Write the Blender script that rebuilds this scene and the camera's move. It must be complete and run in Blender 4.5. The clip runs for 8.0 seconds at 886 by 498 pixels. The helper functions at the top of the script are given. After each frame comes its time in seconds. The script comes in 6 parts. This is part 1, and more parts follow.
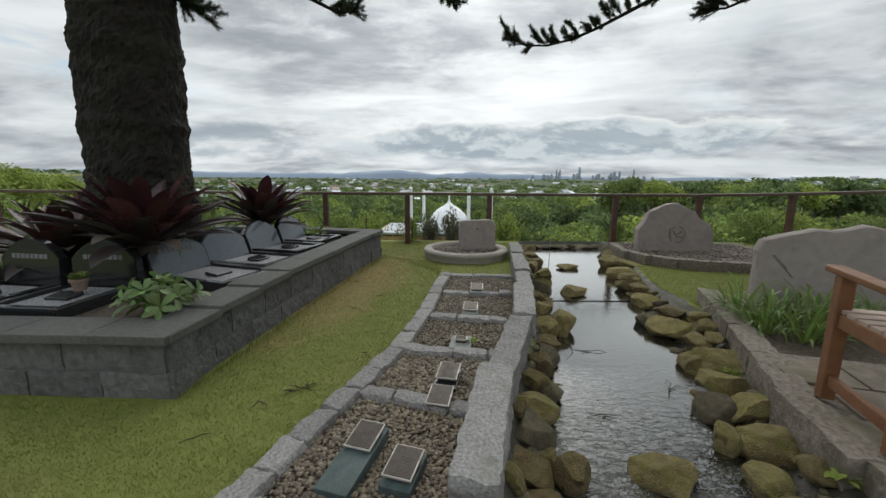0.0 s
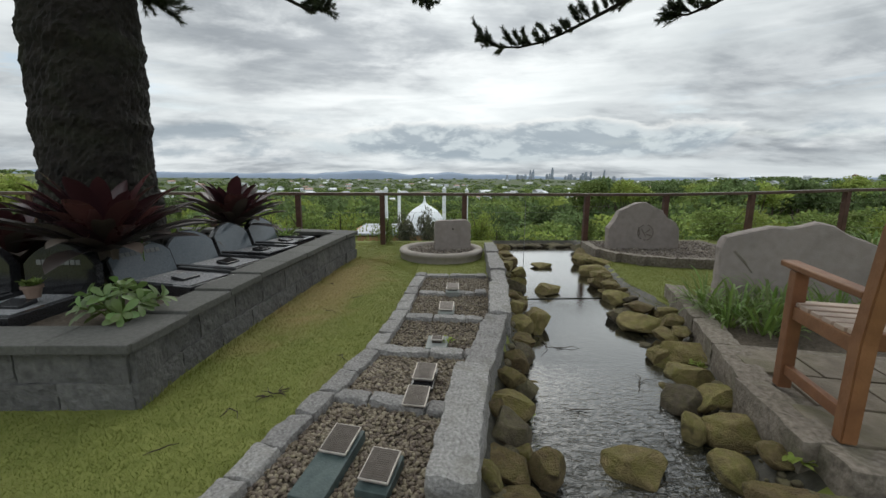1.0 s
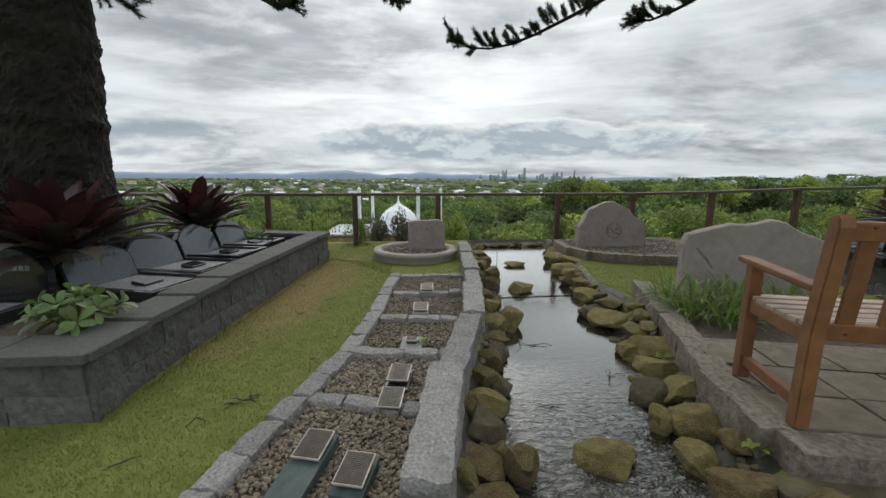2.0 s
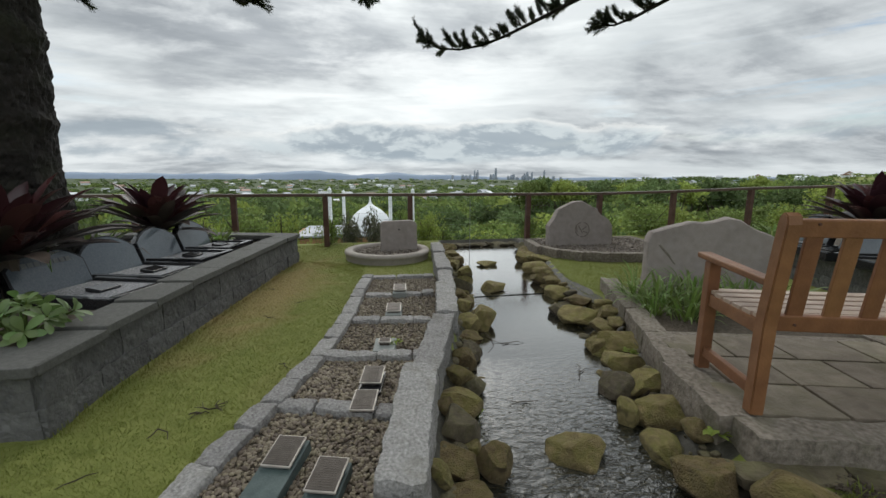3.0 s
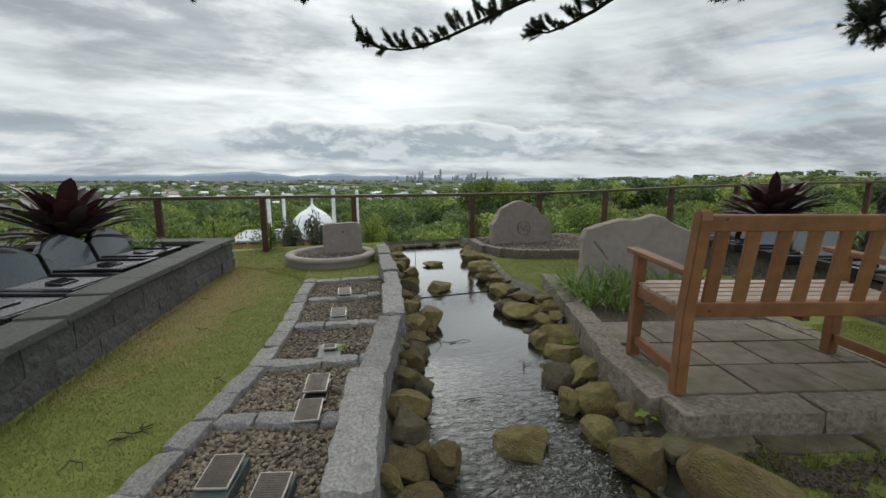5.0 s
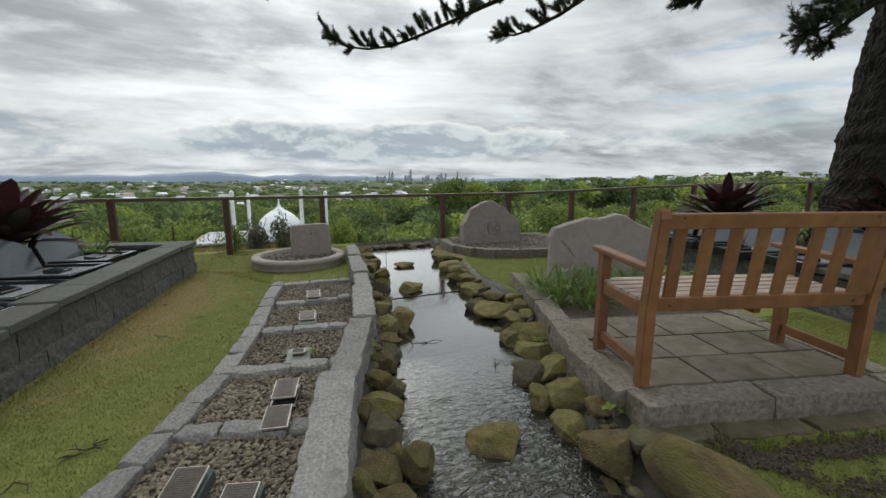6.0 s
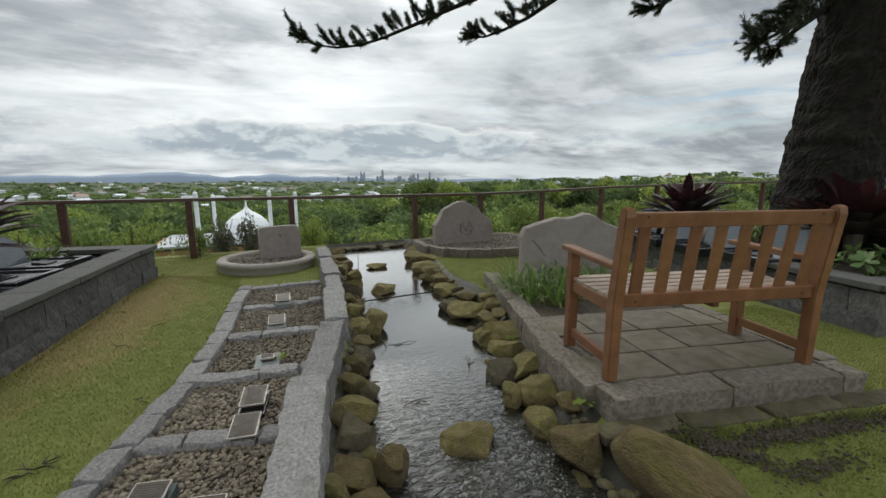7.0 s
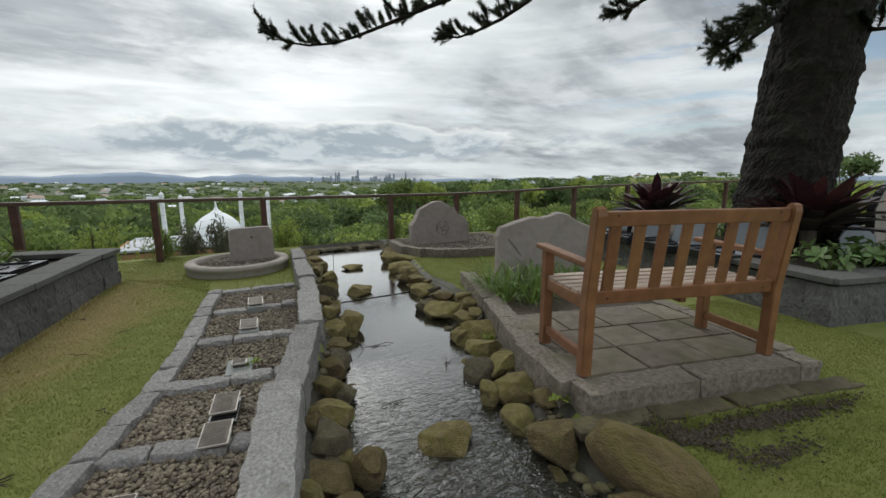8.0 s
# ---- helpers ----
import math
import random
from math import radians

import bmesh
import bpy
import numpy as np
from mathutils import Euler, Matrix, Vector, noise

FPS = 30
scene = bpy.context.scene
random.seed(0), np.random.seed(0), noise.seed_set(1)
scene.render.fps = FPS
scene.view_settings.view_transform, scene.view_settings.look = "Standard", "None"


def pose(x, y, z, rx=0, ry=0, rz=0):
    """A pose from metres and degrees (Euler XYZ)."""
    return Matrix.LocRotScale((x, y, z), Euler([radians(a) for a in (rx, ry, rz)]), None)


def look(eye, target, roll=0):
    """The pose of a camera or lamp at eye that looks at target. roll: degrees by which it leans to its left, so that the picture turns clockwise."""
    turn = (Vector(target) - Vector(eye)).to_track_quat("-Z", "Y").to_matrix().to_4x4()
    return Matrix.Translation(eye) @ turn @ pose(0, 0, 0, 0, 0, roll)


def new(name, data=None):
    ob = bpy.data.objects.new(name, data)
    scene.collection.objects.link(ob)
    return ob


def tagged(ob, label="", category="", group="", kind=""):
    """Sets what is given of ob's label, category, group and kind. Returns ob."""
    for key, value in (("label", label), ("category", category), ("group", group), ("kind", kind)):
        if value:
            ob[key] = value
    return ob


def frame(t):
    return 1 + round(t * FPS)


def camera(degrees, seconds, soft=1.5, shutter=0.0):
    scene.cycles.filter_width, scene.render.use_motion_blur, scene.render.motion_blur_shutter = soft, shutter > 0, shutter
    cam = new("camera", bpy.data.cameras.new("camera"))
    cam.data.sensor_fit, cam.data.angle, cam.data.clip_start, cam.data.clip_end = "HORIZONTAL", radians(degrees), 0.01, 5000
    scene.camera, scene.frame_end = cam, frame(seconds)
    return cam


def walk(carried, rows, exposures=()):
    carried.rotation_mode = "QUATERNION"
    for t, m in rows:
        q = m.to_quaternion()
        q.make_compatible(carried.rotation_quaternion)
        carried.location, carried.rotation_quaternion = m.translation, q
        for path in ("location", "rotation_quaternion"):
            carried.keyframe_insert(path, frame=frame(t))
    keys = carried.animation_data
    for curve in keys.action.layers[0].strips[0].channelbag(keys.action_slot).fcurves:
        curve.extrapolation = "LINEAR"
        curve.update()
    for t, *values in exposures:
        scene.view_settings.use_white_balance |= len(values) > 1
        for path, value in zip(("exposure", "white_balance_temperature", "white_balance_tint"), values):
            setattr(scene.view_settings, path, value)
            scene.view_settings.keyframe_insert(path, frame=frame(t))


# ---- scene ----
EYE = 1.16
cam = camera(95.9, 8.0)


def aim(x, yaw, pitch, roll):
    """A camera pose from its slide, and yaw to the left, pitch up and roll in degrees."""
    a, b = radians(yaw), radians(pitch)
    way = Vector((-math.sin(a) * math.cos(b), math.cos(a) * math.cos(b), math.sin(b)))
    return look((x, 0, EYE), Vector((x, 0, EYE)) + way, roll)


# seconds, slide, yaw, pitch, roll
PATH = [
    (0, 0.0000, 0.00, -10.08, 0.40),
    (0.5, 0.0030, -1.61, -10.05, 0.37),
    (1, 0.0065, -3.48, -10.03, 0.31),
    (1.5, 0.0110, -5.25, -10.01, 0.27),
    (3, 0.0195, -11.10, -9.95, 0.18),
    (3.5, 0.0245, -12.87, -9.89, 0.12),
    (4, 0.0270, -14.86, -9.86, 0.06),
    (4.5, 0.0300, -16.78, -9.84, 0.00),
    (6, 0.0370, -23.02, -9.77, -0.05),
    (6.5, 0.0400, -24.93, -9.75, -0.10),
    (7, 0.0440, -26.91, -9.71, -0.11),
    (7.5, 0.0470, -28.55, -9.71, -0.14),
    (8, 0.0500, -30.27, -9.72, -0.20),
]
walk(cam, [(t, aim(*p)) for t, *p in PATH], [(0.0, 0.05, 6500, 7), (8.0, 0.05, 6500, 7)])

# ---- sky and sun ----
SUN_AZ, SUN_EL = 2.0, 32.0
world = bpy.data.worlds.new("sky")
scene.world = world
world.use_nodes = True


def sun_way(az, el):
    a, e = radians(az), radians(el)
    return Vector((math.sin(a) * math.cos(e), math.cos(a) * math.cos(e), math.sin(e)))


def build_sky():
    tree = world.node_tree
    tree.nodes.clear()
    N, L = tree.nodes.new, tree.links.new

    def math_node(op, a, b=None, clamp=False):
        n = N("ShaderNodeMath")
        n.operation, n.use_clamp = op, clamp
        for k, v in enumerate((a, b)):
            if v is None:
                continue
            if isinstance(v, (int, float)):
                n.inputs[k].default_value = v
            else:
                L(v, n.inputs[k])
        return n.outputs[0]

    def mix(fac, a, b, blend="MIX"):
        n = N("ShaderNodeMix")
        n.data_type, n.blend_type = "RGBA", blend
        for k, v in ((0, fac), (6, a), (7, b)):
            if isinstance(v, (int, float)):
                n.inputs[k].default_value = v
            elif isinstance(v, tuple):
                n.inputs[k].default_value = (*v, 1)
            else:
                L(v, n.inputs[k])
        return n.outputs[2]

    def ramp(fac, *stops):
        n = N("ShaderNodeMapRange")
        n.interpolation_type = "SMOOTHSTEP"
        L(fac, n.inputs[0])
        for k, v in enumerate(stops):
            n.inputs[k + 1].default_value = v
        return n.outputs[0]

    way = N("ShaderNodeTexCoord").outputs["Generated"]
    split = N("ShaderNodeSeparateXYZ")
    L(way, split.inputs[0])
    x, y, z = split.outputs
    up = math_node("ADD", math_node("MAXIMUM", z, 0.0), 0.2)
    join = N("ShaderNodeCombineXYZ")
    L(math_node("DIVIDE", x, up), join.inputs[0])
    L(math_node("DIVIDE", y, up), join.inputs[1])

    def clouds(scale, detail, offset, distort, rough=0.55, stretch=(1, 1, 1)):
        m = N("ShaderNodeMapping")
        L(join.outputs[0], m.inputs[0])
        m.inputs["Location"].default_value = offset
        m.inputs["Scale"].default_value = stretch
        n = N("ShaderNodeTexNoise")
        n.inputs["Scale"].default_value, n.inputs["Detail"].default_value = scale, detail
        n.inputs["Roughness"].default_value, n.inputs["Distortion"].default_value = rough, distort
        L(m.outputs[0], n.inputs["Vector"])
        return n.outputs[0]

    # grey undersides, broken by brighter and thinner cloud
    body = clouds(0.9, 8, (3.1, 1.7, 0), 0.12, 0.55, (0.9, 1.25, 1))
    veil = clouds(2.4, 8, (7.3, 4.1, 2), 0.2, 0.6, (0.8, 1.3, 1))
    sky = N("ShaderNodeTexSky")
    sky.sky_type, sky.sun_disc = "NISHITA", False
    sky.sun_elevation, sky.sun_rotation = radians(SUN_EL), radians(SUN_AZ)
    blue = mix(1.0, sky.outputs[0], (0.11, 0.11, 0.11), "MULTIPLY")

    dot = N("ShaderNodeVectorMath")
    dot.operation = "DOT_PRODUCT"
    dot.inputs[1].default_value = sun_way(SUN_AZ, SUN_EL)
    L(way, dot.inputs[0])
    glow = math_node("POWER", math_node("MAXIMUM", dot.outputs["Value"], 0.0), 9.0)

    bright = mix(ramp(body, 0.36, 0.62, 0, 1), (0.37, 0.39, 0.42), (0.80, 0.82, 0.83))
    bright = mix(math_node("MULTIPLY", ramp(veil, 0.42, 0.66, 0, 1), 0.55), bright, (0.86, 0.87, 0.88))
    lit = mix(1.0, bright, mix(glow, (0.86, 0.88, 0.90), (1.48, 1.48, 1.47)), "MULTIPLY")
    # heaped cloud seen from the side: a relief in bearing and height, its upper edges lit
    bearing = math_node("ARCTAN2", x, y)

    def heaps(scale, tall, lift, detail=9.0, rough=0.6, distort=0.3):
        j = N("ShaderNodeCombineXYZ")
        L(bearing, j.inputs[0])
        L(math_node("MULTIPLY", math_node("ADD", z, lift), tall), j.inputs[1])
        n = N("ShaderNodeTexNoise")
        n.inputs["Scale"].default_value, n.inputs["Detail"].default_value = scale, detail
        n.inputs["Roughness"].default_value, n.inputs["Distortion"].default_value = rough, distort
        L(j.outputs[0], n.inputs["Vector"])
        return n.outputs[0]

    puff = heaps(5.5, 2.4, 0.0)
    lit_top = ramp(math_node("SUBTRACT", puff, heaps(5.5, 2.4, 0.018)), -0.11, 0.15, 0, 1)
    streak = heaps(2.6, 9.0, 0.4, 8.0, 0.55, 0.5)
    lit = mix(1.0, lit, mix(ramp(streak, 0.36, 0.64, 0, 1), (0.88, 0.89, 0.90), (1.07, 1.07, 1.07)), "MULTIPLY")
    shade = mix(lit_top, (0.36, 0.42, 0.48), (0.84, 0.86, 0.88))
    low = math_node("MULTIPLY", ramp(z, 0.02, 0.05, 0, 1), ramp(z, 0.17, 0.10, 0, 1))
    bank = math_node("MULTIPLY", low, ramp(heaps(3.0, 3.4, 0.9), 0.46, 0.60, 0, 1))
    lit = mix(math_node("MULTIPLY", bank, 0.7), lit, shade)
    # one long heaped cloud over the city
    side = math_node("DIVIDE", math_node("SUBTRACT", bearing, 0.22), 0.46)
    rise = math_node("DIVIDE", math_node("SUBTRACT", z, 0.085), 0.046)
    far = math_node("ADD", math_node("MULTIPLY", side, side), math_node("MULTIPLY", rise, rise))
    far = math_node("ADD", far, math_node("MULTIPLY", math_node("SUBTRACT", 0.5, puff), 3.4))
    rim = math_node("MULTIPLY", ramp(far, 1.45, 1.05, 0, 1), ramp(rise, -0.3, 0.5, 0, 1))
    lit = mix(math_node("MULTIPLY", rim, 0.55), lit, (1.0, 1.0, 0.99))
    under = mix(ramp(lit_top, 0.15, 0.85, 0, 1), (0.35, 0.41, 0.47), (0.60, 0.66, 0.70))
    lit = mix(math_node("MULTIPLY", ramp(far, 1.25, 0.6, 0, 1), 0.88), lit, under)
    gaps = math_node("MULTIPLY", ramp(heaps(2.0, 7.0, 0.23, 6.0), 0.50, 0.62, 0, 1), math_node("MULTIPLY", ramp(z, 0.06, 0.12, 0.0, 0.75), ramp(glow, 0.22, 0.05, 0, 1)))
    gaps = math_node("MULTIPLY", gaps, ramp(z, 0.36, 0.24, 0.3, 1))
    seen = mix(gaps, lit, blue)
    # thick overcast is brightest overhead
    high = ramp(z, 0.36, 0.8, 1.0, 2.3)
    n = N("ShaderNodeBackground")
    L(seen, n.inputs[0])
    L(high, n.inputs[1])
    L(n.outputs[0], N("ShaderNodeOutputWorld").inputs[0])


build_sky()
sun = new("sun", bpy.data.lights.new("sun", "SUN"))
sun.data.energy, sun.data.angle, sun.data.color = 0.9, radians(40), (1.0, 0.95, 0.88)
sun.matrix_world = look(sun_way(SUN_AZ, SUN_EL + 14) * 50, (0, 0, 0))

# ---- materials ----


def mat(name, dark, light, scale=6.0, rough=0.8, bump=0.3, fine=60.0, stain=None, stain_amount=0.5, stain_scale=1.5,
        metal=0.0, vary=0.0, island=False, top=None, top_amount=0.6, ior=1.45, contrast=0.25, world_coords=False, stain_from=0.48,
        worn=None):
    """A surface of two tones with grain, larger stains, growth on its upward faces and fine relief. worn: colour, and the middle and reach in x and y of a worn patch."""
    m = bpy.data.materials.new(name)
    m.use_nodes = True
    tree = m.node_tree
    N, L = tree.nodes.new, tree.links.new
    shader = tree.nodes["Principled BSDF"]
    geo = N("ShaderNodeNewGeometry")
    coords = geo.outputs["Position"] if world_coords else N("ShaderNodeTexCoord").outputs["Object"]

    def noise_at(size, detail=5, distort=0.3):
        n = N("ShaderNodeTexNoise")
        n.inputs["Scale"].default_value, n.inputs["Detail"].default_value = size, detail
        n.inputs["Distortion"].default_value = distort
        L(coords, n.inputs["Vector"])
        return n.outputs[0]

    def ranged(fac, a, b, c=0.0, d=1.0):
        n = N("ShaderNodeMapRange")
        L(fac, n.inputs[0])
        for k, v in enumerate((a, b, c, d)):
            n.inputs[k + 1].default_value = v
        return n.outputs[0]

    def mixed(fac, a, b):
        n = N("ShaderNodeMix")
        n.data_type = "RGBA"
        L(fac, n.inputs[0])
        for k, v in ((6, a), (7, b)):
            if isinstance(v, tuple):
                n.inputs[k].default_value = (*v, 1)
            else:
                L(v, n.inputs[k])
        return n.outputs[2]

    grain = noise_at(scale)
    colour = mixed(ranged(grain, 0.5 - contrast, 0.5 + contrast), dark, light)
    if stain:
        colour = mixed(ranged(noise_at(stain_scale, 6, 0.8), stain_from, stain_from + 0.2, 0, stain_amount), colour, stain)
    if worn:
        place = N("ShaderNodeMapping")
        place.vector_type = "TEXTURE"
        place.inputs["Location"].default_value = (worn[1], worn[2], 0)
        place.inputs["Scale"].default_value = (worn[3], worn[4], 100)
        place.inputs["Rotation"].default_value = (0, 0, radians(-10))
        L(coords, place.inputs[0])
        reach = N("ShaderNodeVectorMath")
        reach.operation = "LENGTH"
        L(place.outputs[0], reach.inputs[0])
        edge = N("ShaderNodeMath")
        edge.operation = "MULTIPLY_ADD"
        L(noise_at(2.6, 6, 0.6), edge.inputs[0])
        edge.inputs[1].default_value = 1.5
        L(reach.outputs["Value"], edge.inputs[2])
        colour = mixed(ranged(edge.outputs[0], 1.0, 1.75, 0.85, 0.0), colour, worn[0])
    if top:
        split = N("ShaderNodeSeparateXYZ")
        L(geo.outputs["Normal"], split.inputs[0])
        n = N("ShaderNodeMath")
        n.operation = "MULTIPLY"
        L(ranged(split.outputs[2], -0.1, 0.7), n.inputs[0])
        L(ranged(noise_at(scale * 0.8, 6, 0.6), 0.36, 0.6, 0, top_amount), n.inputs[1])
        colour = mixed(n.outputs[0], colour, top)
    if vary:
        n = N("ShaderNodeHueSaturation")
        source = geo.outputs["Random Per Island"] if island else N("ShaderNodeObjectInfo").outputs["Random"]
        L(ranged(source, 0, 1, 1 - vary, 1 + vary), n.inputs["Value"])
        L(ranged(source, 0, 1, 0.5 - vary * 0.05, 0.5 + vary * 0.05), n.inputs["Hue"])
        L(colour, n.inputs["Color"])
        colour = n.outputs[0]
    L(colour, shader.inputs["Base Color"])
    shader.inputs["Metallic"].default_value, shader.inputs["IOR"].default_value = metal, ior
    L(ranged(grain, 0.2, 0.8, min(1, rough + 0.08), max(0.02, rough - 0.1)), shader.inputs["Roughness"])
    if bump:
        b = N("ShaderNodeBump")
        b.inputs["Strength"].default_value, b.inputs["Distance"].default_value = bump, 0.6 / fine
        L(noise_at(fine, 6, 0.2), b.inputs["Height"])
        L(b.outputs[0], shader.inputs["Normal"])
    return m


def leaf_mat(name, dark, light, vary=0.25, rough=0.5, through_light=0.25, own_tone=0.0, **more):
    m = mat(name, dark, light, 3.0, rough, 0.0, 40, vary=vary, island=True, **more)
    tree = m.node_tree
    shader = tree.nodes["Principled BSDF"]
    if own_tone:
        tone = tree.nodes.new("ShaderNodeHueSaturation")
        spread = tree.nodes.new("ShaderNodeMapRange")
        spread.inputs[3].default_value, spread.inputs[4].default_value = 1 - own_tone, 1 + own_tone
        tree.links.new(tree.nodes.new("ShaderNodeObjectInfo").outputs["Random"], spread.inputs[0])
        tree.links.new(spread.outputs[0], tone.inputs["Value"])
        tree.links.new(shader.inputs["Base Color"].links[0].from_socket, tone.inputs["Color"])
        tree.links.new(tone.outputs[0], shader.inputs["Base Color"])
    glow = tree.nodes.new("ShaderNodeBsdfTranslucent")
    blend = tree.nodes.new("ShaderNodeMixShader")
    blend.inputs[0].default_value = through_light
    tree.links.new(shader.inputs["Base Color"].links[0].from_socket, glow.inputs[0])
    tree.links.new(shader.outputs[0], blend.inputs[1])
    tree.links.new(glow.outputs[0], blend.inputs[2])
    tree.links.new(blend.outputs[0], tree.nodes["Material Output"].inputs[0])
    return m


DRY = ((0.27, 0.205, 0.085), -0.90, 4.35, 0.58, 2.0)
M_LAWN = mat("lawn", (0.13, 0.15, 0.03), (0.185, 0.20, 0.045), 9, 0.9, 0.6, 120, (0.20, 0.18, 0.06), 0.45, 0.9, stain_from=0.5, world_coords=True, worn=DRY)
M_BLADE = leaf_mat("grass_blade", (0.135, 0.16, 0.03), (0.205, 0.225, 0.05), 0.22, 0.75, 0.45, stain=(0.24, 0.205, 0.07), stain_amount=0.45, stain_scale=0.9, stain_from=0.5, world_coords=True, worn=DRY)
M_BED = mat("stream_bed", (0.02, 0.018, 0.012), (0.05, 0.045, 0.03), 20, 0.6, 0.5, 60, world_coords=True)
M_SCRUB = mat("scrub_ground", (0.035, 0.05, 0.02), (0.07, 0.09, 0.03), 0.5, 0.95, 0.0, 8, (0.045, 0.07, 0.025), 0.6, 0.03, world_coords=True)
M_GRANITE = mat("granite", (0.15, 0.142, 0.134), (0.36, 0.345, 0.33), 80, 0.9, 1.0, 34, (0.15, 0.14, 0.115), 0.6, 5.0, vary=0.16, contrast=0.24)
M_GRANITE_OLD = mat("weathered_granite", (0.115, 0.095, 0.074), (0.25, 0.215, 0.175), 40, 0.9, 0.8, 70, (0.13, 0.12, 0.075), 0.7, 4.0, vary=0.1, contrast=0.2)
M_SANDSTONE = mat("grey_sandstone", (0.28, 0.24, 0.215), (0.345, 0.30, 0.27), 14, 0.9, 0.3, 90, (0.17, 0.15, 0.135), 0.55, 2.2)
M_CONCRETE = mat("cast_concrete", (0.31, 0.275, 0.24), (0.38, 0.335, 0.295), 12, 0.9, 0.25, 110, (0.2, 0.175, 0.15), 0.5, 2.5)
M_BLOCK = mat("split_face_block", (0.075, 0.073, 0.07), (0.155, 0.15, 0.143), 26, 0.95, 1.0, 45, (0.06, 0.06, 0.058), 0.5, 3.0, vary=0.16)
M_CAP = mat("block_cap", (0.082, 0.080, 0.073), (0.125, 0.122, 0.112), 60, 0.9, 0.5, 160, (0.06, 0.06, 0.05), 0.5, 3.0, vary=0.1)
M_PAVER = mat("stone_paver", (0.12, 0.098, 0.07), (0.215, 0.18, 0.135), 9, 0.75, 0.6, 60, (0.10, 0.088, 0.04), 0.75, 3.2, vary=0.14)
M_ROCK = mat("mossy_rock", (0.10, 0.075, 0.030), (0.29, 0.22, 0.10), 4, 0.9, 1.0, 30, (0.055, 0.042, 0.02), 0.8, 3.5, vary=0.25, top=(0.16, 0.145, 0.03), top_amount=0.62)
M_ROCK_DARK = mat("grey_rock", (0.06, 0.048, 0.03), (0.15, 0.12, 0.08), 7, 0.9, 0.9, 38, (0.04, 0.033, 0.022), 0.6, 3.5, vary=0.18, top=(0.11, 0.11, 0.03), top_amount=0.35)
M_PEBBLE = mat("river_pebble", (0.09, 0.066, 0.042), (0.24, 0.195, 0.14), 12, 0.6, 0.1, 80, vary=0.42, island=True, contrast=0.35)
M_PEBBLE_BASE = mat("pebble_bed", (0.06, 0.05, 0.035), (0.16, 0.13, 0.1), 45, 0.9, 0.9, 60)
M_CHIP = mat("white_chips", (0.09, 0.09, 0.095), (0.42, 0.42, 0.43), 75, 0.9, 1.0, 90, contrast=0.2)
M_MULCH = mat("bark_mulch", (0.035, 0.026, 0.018), (0.11, 0.085, 0.06), 50, 0.95, 1.0, 60, world_coords=True)
M_GRAVEL = mat("fine_gravel", (0.075, 0.06, 0.05), (0.20, 0.17, 0.14), 55, 0.95, 1.0, 70, world_coords=True)
M_BLACK = mat("polished_black_granite", (0.010, 0.010, 0.011), (0.028, 0.028, 0.03), 120, 0.12, 0.0, 60, ior=1.5)
# blue-grey base colour paints the sky's reflection on dark polished stone
M_SKY_FACE = mat("granite_with_sky_reflection", (0.085, 0.10, 0.115), (0.14, 0.16, 0.175), 90, 0.12, 0.0, 60, ior=1.6)
M_BRONZE = mat("bronze_plate", (0.06, 0.048, 0.04), (0.10, 0.084, 0.07), 30, 0.5, 0.3, 150, metal=0.35)
M_BRONZE_EDGE = mat("bright_bronze", (0.40, 0.36, 0.32), (0.5, 0.46, 0.41), 30, 0.45, 0.1, 150, metal=0.4)
M_SLATE = mat("green_slate", (0.05, 0.072, 0.07), (0.085, 0.115, 0.11), 20, 0.6, 0.3, 80, (0.04, 0.055, 0.05), 0.5, 5)
M_PALE = mat("pale_granite", (0.21, 0.22, 0.205), (0.30, 0.315, 0.295), 80, 0.7, 0.2, 120)
M_TEAK = mat("oiled_hardwood", (0.165, 0.07, 0.028), (0.27, 0.125, 0.053), 9, 0.5, 0.25, 90, (0.15, 0.065, 0.028), 0.5, 4, vary=0.1)
M_TEAK_TOP = mat("weathered_slat", (0.34, 0.25, 0.19), (0.46, 0.36, 0.285), 10, 0.55, 0.25, 90, vary=0.08)
M_POST = mat("stained_fence_timber", (0.06, 0.026, 0.018), (0.11, 0.05, 0.034), 10, 0.6, 0.3, 80, vary=0.1)
M_RAIL = mat("fence_rail", (0.07, 0.04, 0.028), (0.12, 0.075, 0.052), 6, 0.38, 0.2, 80)
M_STEEL = mat("steel_wire", (0.16, 0.16, 0.16), (0.26, 0.26, 0.26), 30, 0.55, 0.0, 60, metal=0.8)
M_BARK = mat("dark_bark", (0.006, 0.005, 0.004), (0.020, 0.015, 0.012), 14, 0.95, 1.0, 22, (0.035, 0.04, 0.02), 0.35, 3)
M_BARK_FAR = mat("tree_bark", (0.06, 0.045, 0.03), (0.14, 0.115, 0.09), 6, 0.95, 0.6, 20)
M_WHITE = mat("white_render", (0.72, 0.74, 0.75), (0.82, 0.83, 0.83), 0.8, 0.7, 0.1, 20)
M_ORANGE = mat("ochre_render", (0.30, 0.17, 0.08), (0.38, 0.22, 0.11), 0.8, 0.9, 0.1, 20)
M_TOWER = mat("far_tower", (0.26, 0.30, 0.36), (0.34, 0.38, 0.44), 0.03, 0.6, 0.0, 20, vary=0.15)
# distance haze is put into the hills' blue-grey base colour
M_HILL_HAZED = mat("far_range", (0.20, 0.25, 0.32), (0.24, 0.29, 0.36), 0.002, 1.0, 0.0, 20)
